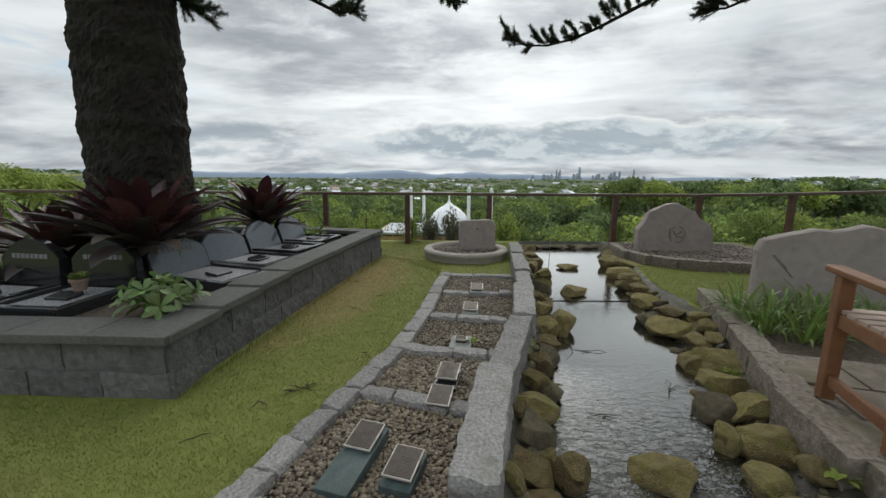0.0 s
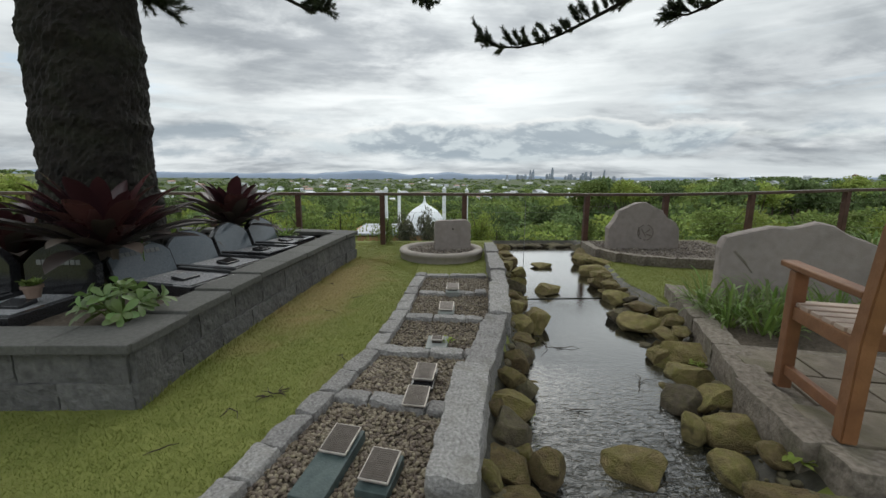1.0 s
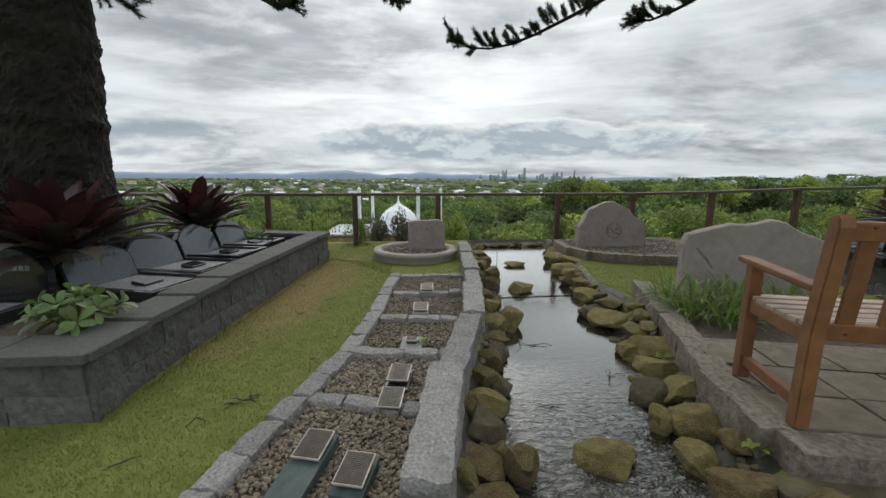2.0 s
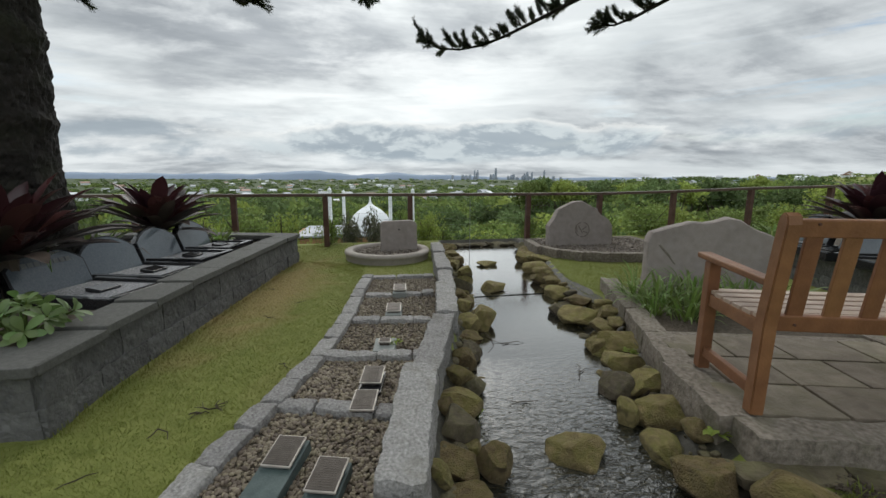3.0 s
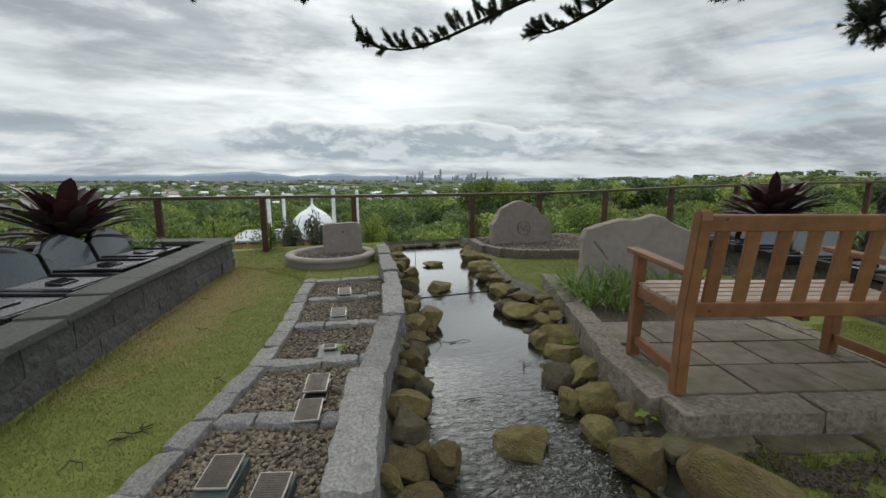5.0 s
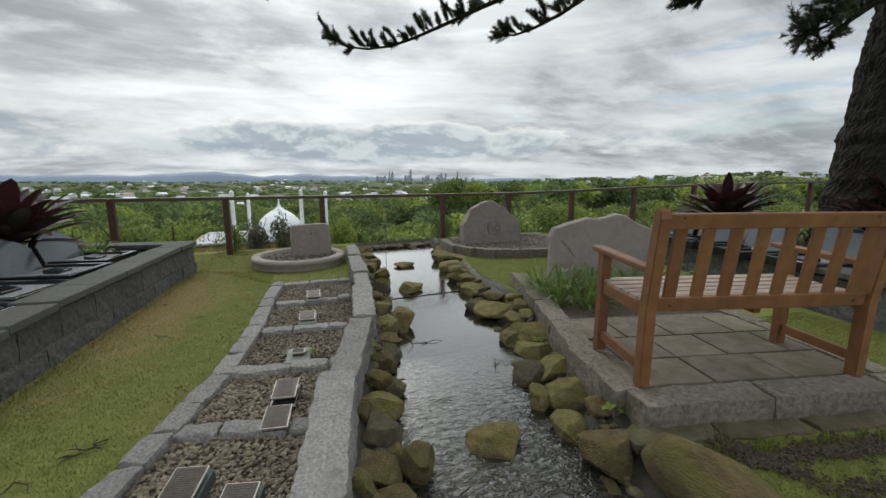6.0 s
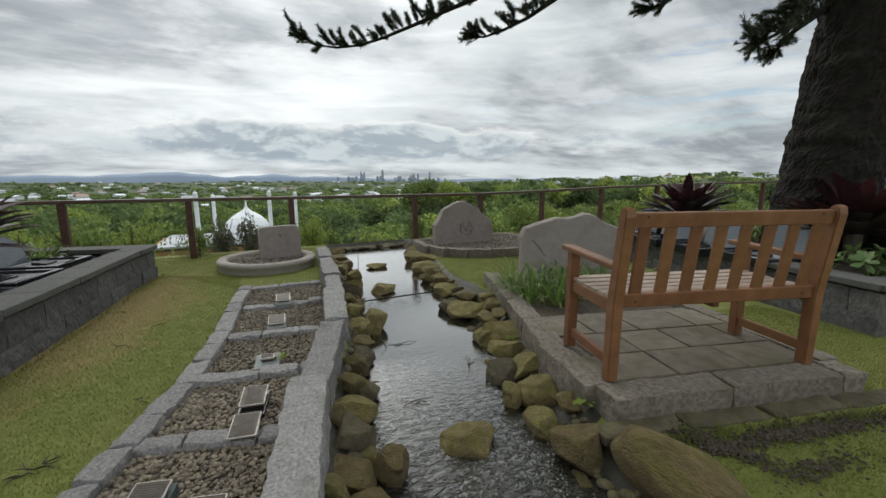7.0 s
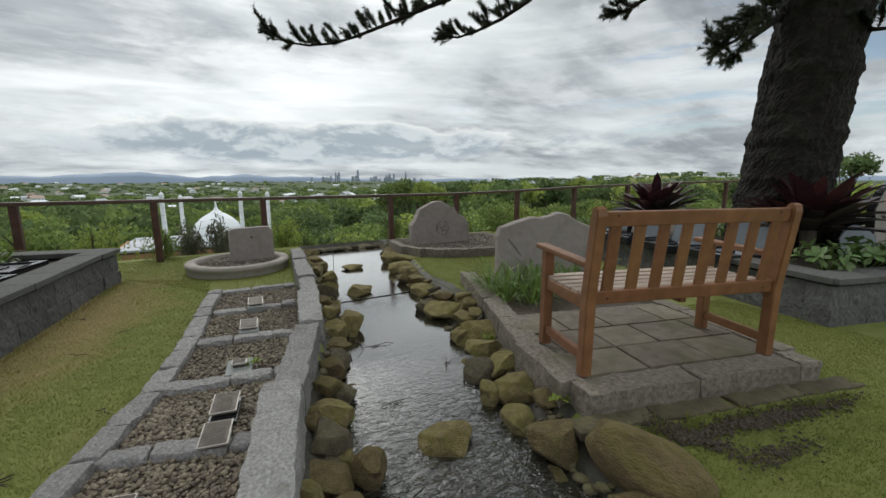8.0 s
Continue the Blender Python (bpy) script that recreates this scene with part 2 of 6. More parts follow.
M_TWIG = mat("dead_twig", (0.03, 0.022, 0.015), (0.07, 0.05, 0.035), 20, 0.9, 0.3, 80)
M_LETTER = mat("bronze_lettering", (0.10, 0.085, 0.07), (0.14, 0.12, 0.10), 30, 0.55, 0.0, 60, metal=0.3)
M_INSCRIBED = mat("engraved_lettering", (0.13, 0.13, 0.13), (0.19, 0.19, 0.185), 30, 0.6, 0.0, 60)
M_ROOFS = [mat("roof_" + n, a, b, 0.4, 0.6, 0.0, 20) for n, a, b in (
    ("white", (0.6, 0.62, 0.63), (0.72, 0.73, 0.74)), ("grey", (0.3, 0.31, 0.33), (0.4, 0.41, 0.43)), ("rust", (0.27, 0.17, 0.13), (0.34, 0.22, 0.17)))]
M_BROM = leaf_mat("bromeliad_leaf", (0.032, 0.014, 0.016), (0.088, 0.032, 0.036), 0.5, 0.3, 0.15)
M_BROM_LOW = leaf_mat("bromeliad_outer_leaf", (0.03, 0.026, 0.022), (0.085, 0.06, 0.05), 0.4, 0.5, 0.15)
M_STRAP = leaf_mat("strappy_leaf", (0.10, 0.16, 0.035), (0.21, 0.29, 0.075), 0.4, 0.45, 0.4)
M_LEAF_A = leaf_mat("bright_leaf", (0.21, 0.27, 0.06), (0.33, 0.38, 0.10), 0.22, 0.8, 0.32, 0.25, ior=1.2)
M_LEAF_B = leaf_mat("mid_leaf", (0.14, 0.20, 0.055), (0.24, 0.295, 0.09), 0.22, 0.8, 0.28, 0.3, ior=1.2)
M_LEAF_C = leaf_mat("dark_leaf", (0.085, 0.13, 0.047), (0.15, 0.195, 0.078), 0.22, 0.8, 0.25, 0.3, ior=1.2)
M_BROAD = leaf_mat("broad_leaf", (0.10, 0.165, 0.045), (0.175, 0.25, 0.085), 0.35, 0.4, 0.25)
M_PETAL = leaf_mat("white_petal", (0.55, 0.53, 0.48), (0.7, 0.68, 0.64), 0.1, 0.8, 0.3)
M_LEAF_D = leaf_mat("bronzed_leaf", (0.09, 0.105, 0.06), (0.19, 0.18, 0.12), 0.35, 0.45, 0.4)
M_NEEDLE = leaf_mat("pine_needle", (0.03, 0.04, 0.022), (0.065, 0.08, 0.042), 0.3, 0.6, 0.2)


def water_mat():
    m = mat("stream_water", (0.012, 0.013, 0.010), (0.022, 0.021, 0.015), 2.0, 0.05, 0.0, 10, ior=1.33)
    tree = m.node_tree
    N, L = tree.nodes.new, tree.links.new
    shader = tree.nodes["Principled BSDF"]
    for link in list(shader.inputs["Roughness"].links):
        tree.links.remove(link)
    shader.inputs["Roughness"].default_value = 0.03
    pos = N("ShaderNodeNewGeometry").outputs["Position"]
    split = N("ShaderNodeSeparateXYZ")
    L(pos, split.inputs[0])
    calm = N("ShaderNodeMapRange")
    L(split.outputs[1], calm.inputs[0])
    for k, v in enumerate((1.2, 2.7, 0.95, 0.06)):
        calm.inputs[k + 1].default_value = v
    m1 = N("ShaderNodeMapping")
    m1.inputs["Scale"].default_value = (1.0, 1.7, 1.0)
    L(pos, m1.inputs[0])
    n1 = N("ShaderNodeTexNoise")
    n1.inputs["Scale"].default_value, n1.inputs["Detail"].default_value, n1.inputs["Distortion"].default_value = 19.0, 3.5, 1.2
    L(m1.outputs[0], n1.inputs["Vector"])
    b = N("ShaderNodeBump")
    b.inputs["Distance"].default_value = 0.02
    L(calm.outputs[0], b.inputs["Strength"])
    L(n1.outputs[0], b.inputs["Height"])
    L(b.outputs[0], shader.inputs["Normal"])
    sheen = N("ShaderNodeBsdfGlossy")
    sheen.inputs["Color"].default_value, sheen.inputs["Roughness"].default_value = (0.95, 0.95, 0.95, 1), 0.03
    L(b.outputs[0], sheen.inputs["Normal"])
    edge = N("ShaderNodeLayerWeight")
    L(b.outputs[0], edge.inputs["Normal"])
    power = N("ShaderNodeMath")
    power.operation = "POWER"
    power.inputs[1].default_value = 2.9
    L(edge.outputs["Facing"], power.inputs[0])
    blend = N("ShaderNodeMixShader")
    L(power.outputs[0], blend.inputs[0])
    L(shader.outputs[0], blend.inputs[1])
    L(sheen.outputs[0], blend.inputs[2])
    L(blend.outputs[0], tree.nodes["Material Output"].inputs[0])
    return m


M_WATER = water_mat()

# ---- building helpers ----


def link_mesh(name, bm, material, smooth=False):
    me = bpy.data.meshes.new(name)
    bm.to_mesh(me)
    bm.free()
    for m in material if isinstance(material, (list, tuple)) else [material]:
        me.materials.append(m)
    if smooth:
        me.polygons.foreach_set("use_smooth", [True] * len(me.polygons))
    return me


def whole_pose(ob):
    """The pose of an object in the world, through its parents."""
    m = ob.matrix_basis.copy()
    while ob.parent:
        ob = ob.parent
        m = ob.matrix_basis @ m
    return m


def part(name, bm, material, parent=None, label="", smooth=False, at=None):
    """A mesh object under a thing or part, at a pose in the world."""
    me = bm if isinstance(bm, bpy.types.Mesh) else link_mesh(name, bm, material, smooth)
    ob = new(name, me)
    ob.matrix_basis = at or Matrix()
    if parent:
        ob.matrix_basis = whole_pose(parent).inverted() @ ob.matrix_basis
        ob.parent = parent
    return tagged(ob, label)


def smooth_part(name, bm, material, parent=None, label="", at=None):
    """A hewn piece: smooth faces with crisp arrises."""
    ob = part(name, bm, material, parent, label, True, at)
    ob.data.set_sharp_from_angle(angle=radians(30))
    return ob


def thing(name, label, category, group="", at=None, kind=""):
    ob = new(name)
    ob.empty_display_size = 0.1
    if at is not None:
        ob.matrix_basis = at
    return tagged(ob, label, category, group, kind)


def add_box(bm, size, m=None, bevel=0.0, segments=1):
    """A box with its middle at the pose m, with softened edges."""
    m = m or Matrix()
    made = bmesh.ops.create_cube(bm, size=1.0)["verts"]
    bmesh.ops.scale(bm, vec=size, verts=made)
    if bevel:
        edges = list({e for v in made for e in v.link_edges})
        made = bmesh.ops.bevel(bm, geom=edges, offset=bevel, segments=segments, affect="EDGES", profile=0.6)["verts"]
        made = list({v for v in made})
    bmesh.ops.transform(bm, matrix=m, verts=made)
    return made


def box(size, m=None, bevel=0.0, segments=1):
    bm = bmesh.new()
    add_box(bm, size, m, bevel, segments)
    return bm


def add_tube(bm, a, b, r0, r1, sides=8, cap=True):
    a, b = Vector(a), Vector(b)
    way = b - a
    m = Matrix.Translation((a + b) / 2) @ way.to_track_quat("Z", "Y").to_matrix().to_4x4()
    bmesh.ops.create_cone(bm, cap_ends=cap, segments=sides, radius1=r0, radius2=r1, depth=way.length, matrix=m)


def add_path_tube(bm, points, radii, sides=7):
    """A tapered tube along points, closed at both ends."""
    points = [Vector(p) for p in points]
    rings = []
    for k, p in enumerate(points):
        way = (points[min(k + 1, len(points) - 1)] - points[max(k - 1, 0)]).normalized()
        side = way.cross(Vector((0.31, 0.2, 0.93))).normalized()
        up = side.cross(way)
        rings.append([bm.verts.new(p + radii[k] * (math.cos(a) * side + math.sin(a) * up)) for a in (2 * math.pi * j / sides for j in range(sides))])
    for r0, r1 in zip(rings, rings[1:]):
        for j in range(sides):
            bm.faces.new((r0[j], r0[(j + 1) % sides], r1[(j + 1) % sides], r1[j]))
    bm.faces.new(rings[0][::-1])
    bm.faces.new(rings[-1])


def rough_block(size, seed, amp=0.012, cuts=4, bevel=0.012, freq=9.0):
    """A hewn block: its arrises are worn round and its faces wander."""
    bm = bmesh.new()
    bmesh.ops.create_cube(bm, size=1.0)
    bmesh.ops.scale(bm, vec=size, verts=bm.verts)
    longest = max(size)
    for axis in range(3):
        n = max(4, round(2.3 * cuts * size[axis] / longest))
        edges = [e for e in bm.edges if abs((e.verts[0].co - e.verts[1].co)[axis]) > 1e-4]
        bmesh.ops.subdivide_edges(bm, edges=edges, cuts=n, use_grid_fill=True)
    off = Vector((seed * 3.7, seed * 1.3, seed * 5.1))
    half, r = Vector(size) / 2, bevel * 0.8
    for v in bm.verts:
        core = Vector([max(-h + r, min(h - r, c)) for c, h in zip(v.co, half)])
        out = v.co - core
        if out.length > r:
            v.co = core + out.normalized() * r
        v.co += amp * noise.noise_vector(v.co * freq + off) + 0.55 * amp * noise.noise_vector(v.co * freq * 3.3 + off)
    return bm


def rock_mesh(name, seed, material, detail=4):
    """A broken boulder about one metre across: flat faces with worn arrises."""
    rng = random.Random(seed)
    bm = bmesh.new()
    bmesh.ops.create_icosphere(bm, subdivisions=detail, radius=0.56)
    cuts = []
    for _ in range(11):
        n = Vector((rng.gauss(0, 1), rng.gauss(0, 1), rng.gauss(0, 0.7))).normalized()
        cuts.append((n, rng.uniform(0.28, 0.44)))
    cuts.append((Vector((rng.uniform(-0.3, 0.3), rng.uniform(-0.3, 0.3), 1)).normalized(), rng.uniform(0.26, 0.36)))
    off = Vector((seed * 2.1, seed * 0.7, 0))
    for v in bm.verts:
        for _ in range(3):
            for n, d in cuts:
                over = v.co.dot(n) - d
                if over > 0:
                    v.co -= n * over * 0.9
        v.co += 0.03 * noise.noise_vector(v.co * 3.0 + off) + 0.012 * noise.noise_vector(v.co * 9 + off) + 0.005 * noise.noise_vector(v.co * 24 + off)
    me = link_mesh(name, bm, material, True)
    return me


def along(points, step):
    """Places and headings at even steps along a polyline."""
    points = [Vector(p) for p in points]
    out, carry = [], 0.0
    for a, b in zip(points, points[1:]):
        length = (b - a).length
        d = carry
        while d < length:
            out.append((a.lerp(b, d / length), (b - a).normalized()))
            d += step
        carry = d - length
    return out


def at_y(points, y):
    """x of a polyline of (x, y), for a given y."""
    ys = [p[1] for p in points]
    return float(np.interp(y, ys, [p[0] for p in points]))


def heading(way):
    return math.degrees(math.atan2(way[1], way[0]))

# ---- ground ----
# the stream: outer foot of the granite wall, water's edges, top of the far bank
WALL_OUT = [(-0.35, -4.6), (0.02, -1.0), (0.10, 0.6), (0.20, 1.21), (0.37, 1.94), (0.66, 2.74), (0.86, 3.58), (0.97, 4.22), (1.06, 5.0), (1.20, 6.2), (1.40, 7.2)]
WATER_L = [(-0.05, -4.6), (0.30, -1.0), (0.42, 0.8), (0.52, 1.44), (0.64, 2.0), (0.85, 2.7), (1.16, 3.5), (1.2, 4.1), (1.32, 4.9), (1.54, 7.38)]
WATER_R = [(0.75, -4.6), (1.13, -1.0), (1.2, 1.05), (1.28, 1.5), (1.42, 2.0), (1.64, 2.75), (1.74, 3.3), (1.95, 4.18), (2.05, 4.64), (2.33, 5.53), (2.86, 7.3)]
BANK_R = [(1.05, -4.6), (1.42, -1.0), (1.5, 1.0), (1.62, 1.5), (1.71, 1.75), (1.97, 2.36), (2.21, 2.95), (2.39, 3.44), (2.34, 4.2), (2.5, 4.9), (2.7, 5.7), (3.05, 7.2)]
WATER_LOW, WATER_HIGH, STEP_Y, RIM_Y = -0.13, -0.122, 4.14, 7.36


def land(x, y):
    """Height of the ground."""
    z = 0.0
    if -4.6 < y < RIM_Y + 0.1:
        a, b, c, d = (at_y(p, y) for p in (WALL_OUT, WATER_L, WATER_R, BANK_R))
        if a < x < d:
            if x < b:
                z = -0.22 * (x - a) / (b - a) - 0.02
            elif x > c:
                z = -0.22 * (d - x) / (d - c) - 0.02
            else:
                z = -0.24 - 0.1 * math.sin(math.pi * (x - b) / (c - b))
    out = max(0.0, y - 7.5, 0.7 * (abs(x - 1) - 16))
    z -= float(np.interp(out, (0, 1, 4, 33, 95, 400, 900, 1700, 2750, 5000), (0, 0.7, 2.6, 9, 15, 28, 34, 30, 4, 30)))
    if out > 60:
        z += min(1.0, (out - 60) / 200) * 7 * noise.noise(Vector((x / 260, y / 260, 0.3)))
        z += 46 * math.exp(-(((x - 1150) / 330) ** 2 + ((y - 620) / 260) ** 2))
        z += 28 * math.exp(-(((x - 700) / 260) ** 2 + ((y - 800) / 200) ** 2))
        z += 44 * math.exp(-(((x + 1000) / 350) ** 2 + ((y - 1000) / 250) ** 2))
    return z


def build_ground():
    def steps(lo, hi, fine, reach):
        vals = list(np.arange(lo, hi, fine))
        d, v = fine, hi
        while v < reach:
            vals.append(v)
            d *= 1.22
            v += d
        d, v = fine, lo
        low = []
        while v > -reach:
            d *= 1.22
            v -= d
            low.append(v)
        return low[::-1] + vals + [reach]

    xs, ys = steps(-1.7, 4.7, 0.055, 4600), steps(-4.9, 7.8, 0.065, 4600)
    verts = [(x, y, land(x, y)) for y in ys for x in xs]
    w = len(xs)
    faces = [(j * w + i, j * w + i + 1, (j + 1) * w + i + 1, (j + 1) * w + i) for j in range(len(ys) - 1) for i in range(w - 1)]
    me = bpy.data.meshes.new("ground")
    me.from_pydata(verts, [], faces)
    for m in (M_LAWN, M_BED, M_SCRUB):
        me.materials.append(m)
    kinds = []
    for p in me.polygons:
        c = p.center
        kinds.append(2 if c.z < -0.2 and (c.y > 7.4 or abs(c.x - 1) > 15) else 1 if c.z < -0.015 else 0)
    me.polygons.foreach_set("material_index", kinds)
    me.polygons.foreach_set("use_smooth", [True] * len(kinds))
    tagged(new("ground", me), "mown lawn terrace falling away to a wooded valley", "ground", kind="structure")


build_ground()


def water_sheet(name, y0, y1, z, label):
    bm = bmesh.new()
    ys = np.linspace(y0, y1, 40)
    rows = []
    for y in ys:
        a, b = at_y(WATER_L, y) - 0.16, at_y(WATER_R, y) + 0.16
        rows.append([bm.verts.new((a + (b - a) * k / 8, y, z)) for k in range(9)])
    for r0, r1 in zip(rows, rows[1:]):
        for k in range(8):
            bm.faces.new((r0[k], r0[k + 1], r1[k + 1], r1[k]))
    ob = part(name, bm, M_WATER, smooth=True)
    tagged(ob, label, "water", kind="structure")


water_sheet("water_lower", -4.5, STEP_Y, WATER_LOW, "shallow rippling stream water reflecting the cloudy sky")
water_sheet("water_upper", STEP_Y - 0.02, RIM_Y + 0.06, WATER_HIGH, "still upper pool reflecting the bright sky")


def lip():
    """The little fall between the two pools."""
    bm = bmesh.new()
    a, b = at_y(WATER_L, STEP_Y) - 0.16, at_y(WATER_R, STEP_Y) + 0.16
    rows = []
    for k in range(6):
        f = k / 5
        rows.append([bm.verts.new((a + (b - a) * i / 30, STEP_Y - 0.02 - 0.006 * f + 0.010 * noise.noise(Vector((i * 0.7, f, 0))),
                                   WATER_HIGH - (WATER_HIGH - WATER_LOW + 0.004) * f ** 2)) for i in range(31)])
    for r0, r1 in zip(rows, rows[1:]):
        for i in range(30):
            bm.faces.new((r0[i], r1[i], r1[i + 1], r0[i + 1]))
    tagged(part("water_fall", bm, M_WATER, smooth=True), "thin sheet of water over a low step", "water", kind="structure")


lip()

# ---- planters of split-face blocks ----


def block_meshes():
    out = []
    for k in range(4):
        bm = rough_block((0.395, 0.19, 0.172), 11 + k, 0.008, 5, 0.007, 14)
        out.append(link_mesh("block", bm, M_BLOCK))
    return out


BLOCKS = block_meshes()
CAP_MESH = link_mesh("cap", box((0.42, 0.27, 0.05), bevel=0.006, segments=2), M_CAP)


def on_line(points, s):
    """The place and heading at the length s along a polyline."""
    points = [Vector(p) for p in points]
    for a, b in zip(points, points[1:]):
        d = (b - a).length
        if s <= d or b is points[-1]:
            return a + (b - a) * (s / d), (b - a).normalized()
        s -= d


def planter(label, walls, steps, soil_shape, soil_z):
    """Two courses of blocks under caps, round a bed of mulch. walls: polylines of the outer foot, with the bed on the left of the way."""
    top = thing("planter", label, "planter")
    n = 0
    for w, line in enumerate(walls):
        line = [Vector((x, y, 0)) for x, y in line]
        total = sum((b - a).length for a, b in zip(line, line[1:]))
        count = max(2, round(total / 0.40))
        unit = total / count
        for course in range(2):
            ends = [k * unit for k in range(count + 1)] if course == 0 else [0.0] + [(k + 0.5) * unit for k in range(count)] + [total]
            for s0, s1 in zip(ends, ends[1:]):
                p, way = on_line(line, (s0 + s1) / 2)
                side = Vector((-way.y, way.x, 0))
                c = p + side * (0.1 + 0.012 * course)
                ob = part("block", BLOCKS[n % 4], None, top, at=pose(c.x, c.y, 0.055 + 0.178 * course, 0, 0, heading(way) + (180 if n % 2 else 0)) @ Matrix.Diagonal(((s1 - s0 - 0.004) / 0.395, 1, 1.0 if course == 0 else 1.12, 1)))
                n += 1
        count = max(2, round(total / 0.43))
        unit = total / count
        for k in range(count):
            p, way = on_line(line, (k + 0.5) * unit)
            c = p + Vector((-way.y, way.x, 0)) * 0.11
            rise = steps[w][min(k, len(steps[w]) - 1)]
            part("cap", CAP_MESH, None, top, at=pose(c.x, c.y, rise - 0.025, 0, 0.0, heading(way) + (k % 3 - 1) * 0.7) @ Matrix.Diagonal(((unit - 0.003) / 0.42, 1, 1, 1)))
    bm = bmesh.new()
    base = [bm.verts.new((x, y, 0.2)) for x, y in soil_shape]
    bm.faces.new(base)
    lid = bmesh.ops.extrude_face_region(bm, geom=bm.faces[:])["geom"]
    bmesh.ops.translate(bm, vec=(0, 0, soil_z - 0.2), verts=[v for v in lid if isinstance(v, bmesh.types.BMVert)])
    part("soil", bm, M_MULCH, top, "dark bark mulch")
    return top


PL_SIDE = [(-1.42, 1.93), (-1.385, 2.41), (-1.30, 3.13), (-1.14, 4.28), (-1.01, 5.30), (-0.90, 5.83)]
planter("grey split-face block planter with flat caps on the lawn",
        [PL_SIDE, [(-5.8, 2.02), (-3.2, 1.99), (-1.40, 1.93)], [(-0.92, 5.85), (-2.5, 6.25), (-5.8, 6.45)]],
        [(0.355, 0.372, 0.388, 0.402), (0.358,), (0.402,)],
        [(-1.6, 2.12), (-1.5, 2.6), (-1.3, 4.2), (-1.1, 5.7), (-2.5, 6.1), (-5.8, 6.3), (-5.8, 2.2)], 0.315)
planter("grey split-face block planter beside the paved seat",
        [[(5.3, 4.9), (4.95, 3.7), (4.55, 2.3), (4.2, 1.08)], [(4.2, 1.06), (5.6, 0.62), (8.2, 0.2)]],
        [(0.42, 0.415, 0.41, 0.40), (0.40,)],
        [(5.45, 4.8), (4.7, 2.3), (4.4, 1.25), (5.6, 0.85), (8.2, 0.45), (9.0, 4.8)], 0.35)

# ---- paved seat ----
PAVE_Z = 0.125
PAVE = Matrix.Translation((1.56, 1.20, 0)) @ pose(0, 0, 0, 0, 0, -16.4)


def paved_seat():
    top = thing("paved_platform", "raised stone paving with hewn granite edging beside the stream", "paving")
    # front edging: hewn blocks
    x = 0.0
    for k, length in enumerate((0.69, 0.70, 0.16)):
        smooth_part("edging_block", rough_block((length - 0.012, 0.17, 0.2), 31 + k, 0.011, 6, 0.014), M_GRANITE_OLD, top,
             at=PAVE @ pose(x + length / 2, 0.085, PAVE_Z - 0.1, 0, 0, 0))
        x += length
    # stream side, bending away
    line = [Vector((1.56, 1.36, 0)), Vector((1.64, 1.70, 0)), Vector((1.92, 2.36, 0)), Vector((2.16, 2.95, 0)), Vector((2.36, 3.44, 0))]
    for k, (p, way) in enumerate(along(line, 0.52)):
        side = Vector((way.y, -way.x, 0))
        c = p + way * 0.26 + side * 0.075
        smooth_part("edging_block", rough_block((0.515, 0.17, 0.24), 41 + k, 0.013, 6, 0.016), M_GRANITE_OLD, top,
             at=pose(c.x, c.y, PAVE_Z - 0.12, 0, 0, heading(way)))
    # right side
    for k in range(3):
        smooth_part("edging_block", rough_block((0.39, 0.14, 0.16), 51 + k, 0.008, 5, 0.012), M_GRANITE_OLD, top, at=PAVE @ pose(1.53, 0.37 + 0.4 * k, PAVE_Z - 0.08, 0, 0, 90))
    # mortar base under the pavers
    bm = box((1.5, 1.1, 0.11), PAVE @ pose(0.78, 0.68, 0.05))
    part("mortar_bed", bm, M_GRANITE_OLD, top, "weathered mortar between the pavers")
    rng = random.Random(5)
    y = 0.18
    for row, depth in enumerate((0.30, 0.32, 0.33)):
        x = 0.06 + (0.12 if row % 2 else 0)
        while x < 1.42:
            w = min(rng.choice((0.34, 0.42, 0.46)), 1.455 - x)
            if w > 0.08:
                part("paver", box((w - 0.014, depth - 0.014, 0.03), PAVE @ pose(x + w / 2, y + depth / 2, PAVE_Z - 0.018 + rng.uniform(-0.002, 0.002), rng.uniform(-0.3, 0.3), 0, 0), 0.005, 2), M_PAVER, top)
            x += w
        y += depth
    # mossy footing stones at lawn level
    for k in range(4):
        smooth_part("footing_stone", rough_block((0.455, 0.13, 0.06), 61 + k, 0.014, 5, 0.016), M_ROCK_DARK, top, "mossy stone footing", at=PAVE @ pose(0.12 + 0.46 * k, -0.05, -0.014, 0, 0, 0))
    return top


paved_seat()


def seat_bed():
    """Mulch between the paving and the great stone."""
    bm = bmesh.new()
    a, b = PAVE @ Vector((0.2, 1.12, 0)), PAVE @ Vector((1.5, 1.1, 0))
    rim = [(a.x, a.y), (2.0, 2.36), (2.24, 2.95), (2.44, 3.44), (2.85, 3.62), (3.95, 3.22), (3.95, 2.75), (b.x + 0.1, b.y + 0.15), (b.x, b.y)]
    low = [bm.verts.new((x, y, -0.02)) for x, y in rim]
    high = [bm.verts.new((x, y, 0.07)) for x, y in rim]
    bm.faces.new(high)
    for k in range(len(rim)):
        j = (k + 1) % len(rim)
        bm.faces.new((low[k], low[j], high[j], high[k]))
    bmesh.ops.recalc_face_normals(bm, faces=bm.faces)
    tagged(part("garden_soil", bm, M_MULCH), "dark mulch bed beside the stone paving", "soil", kind="structure")


seat_bed()

# ---- bench ----


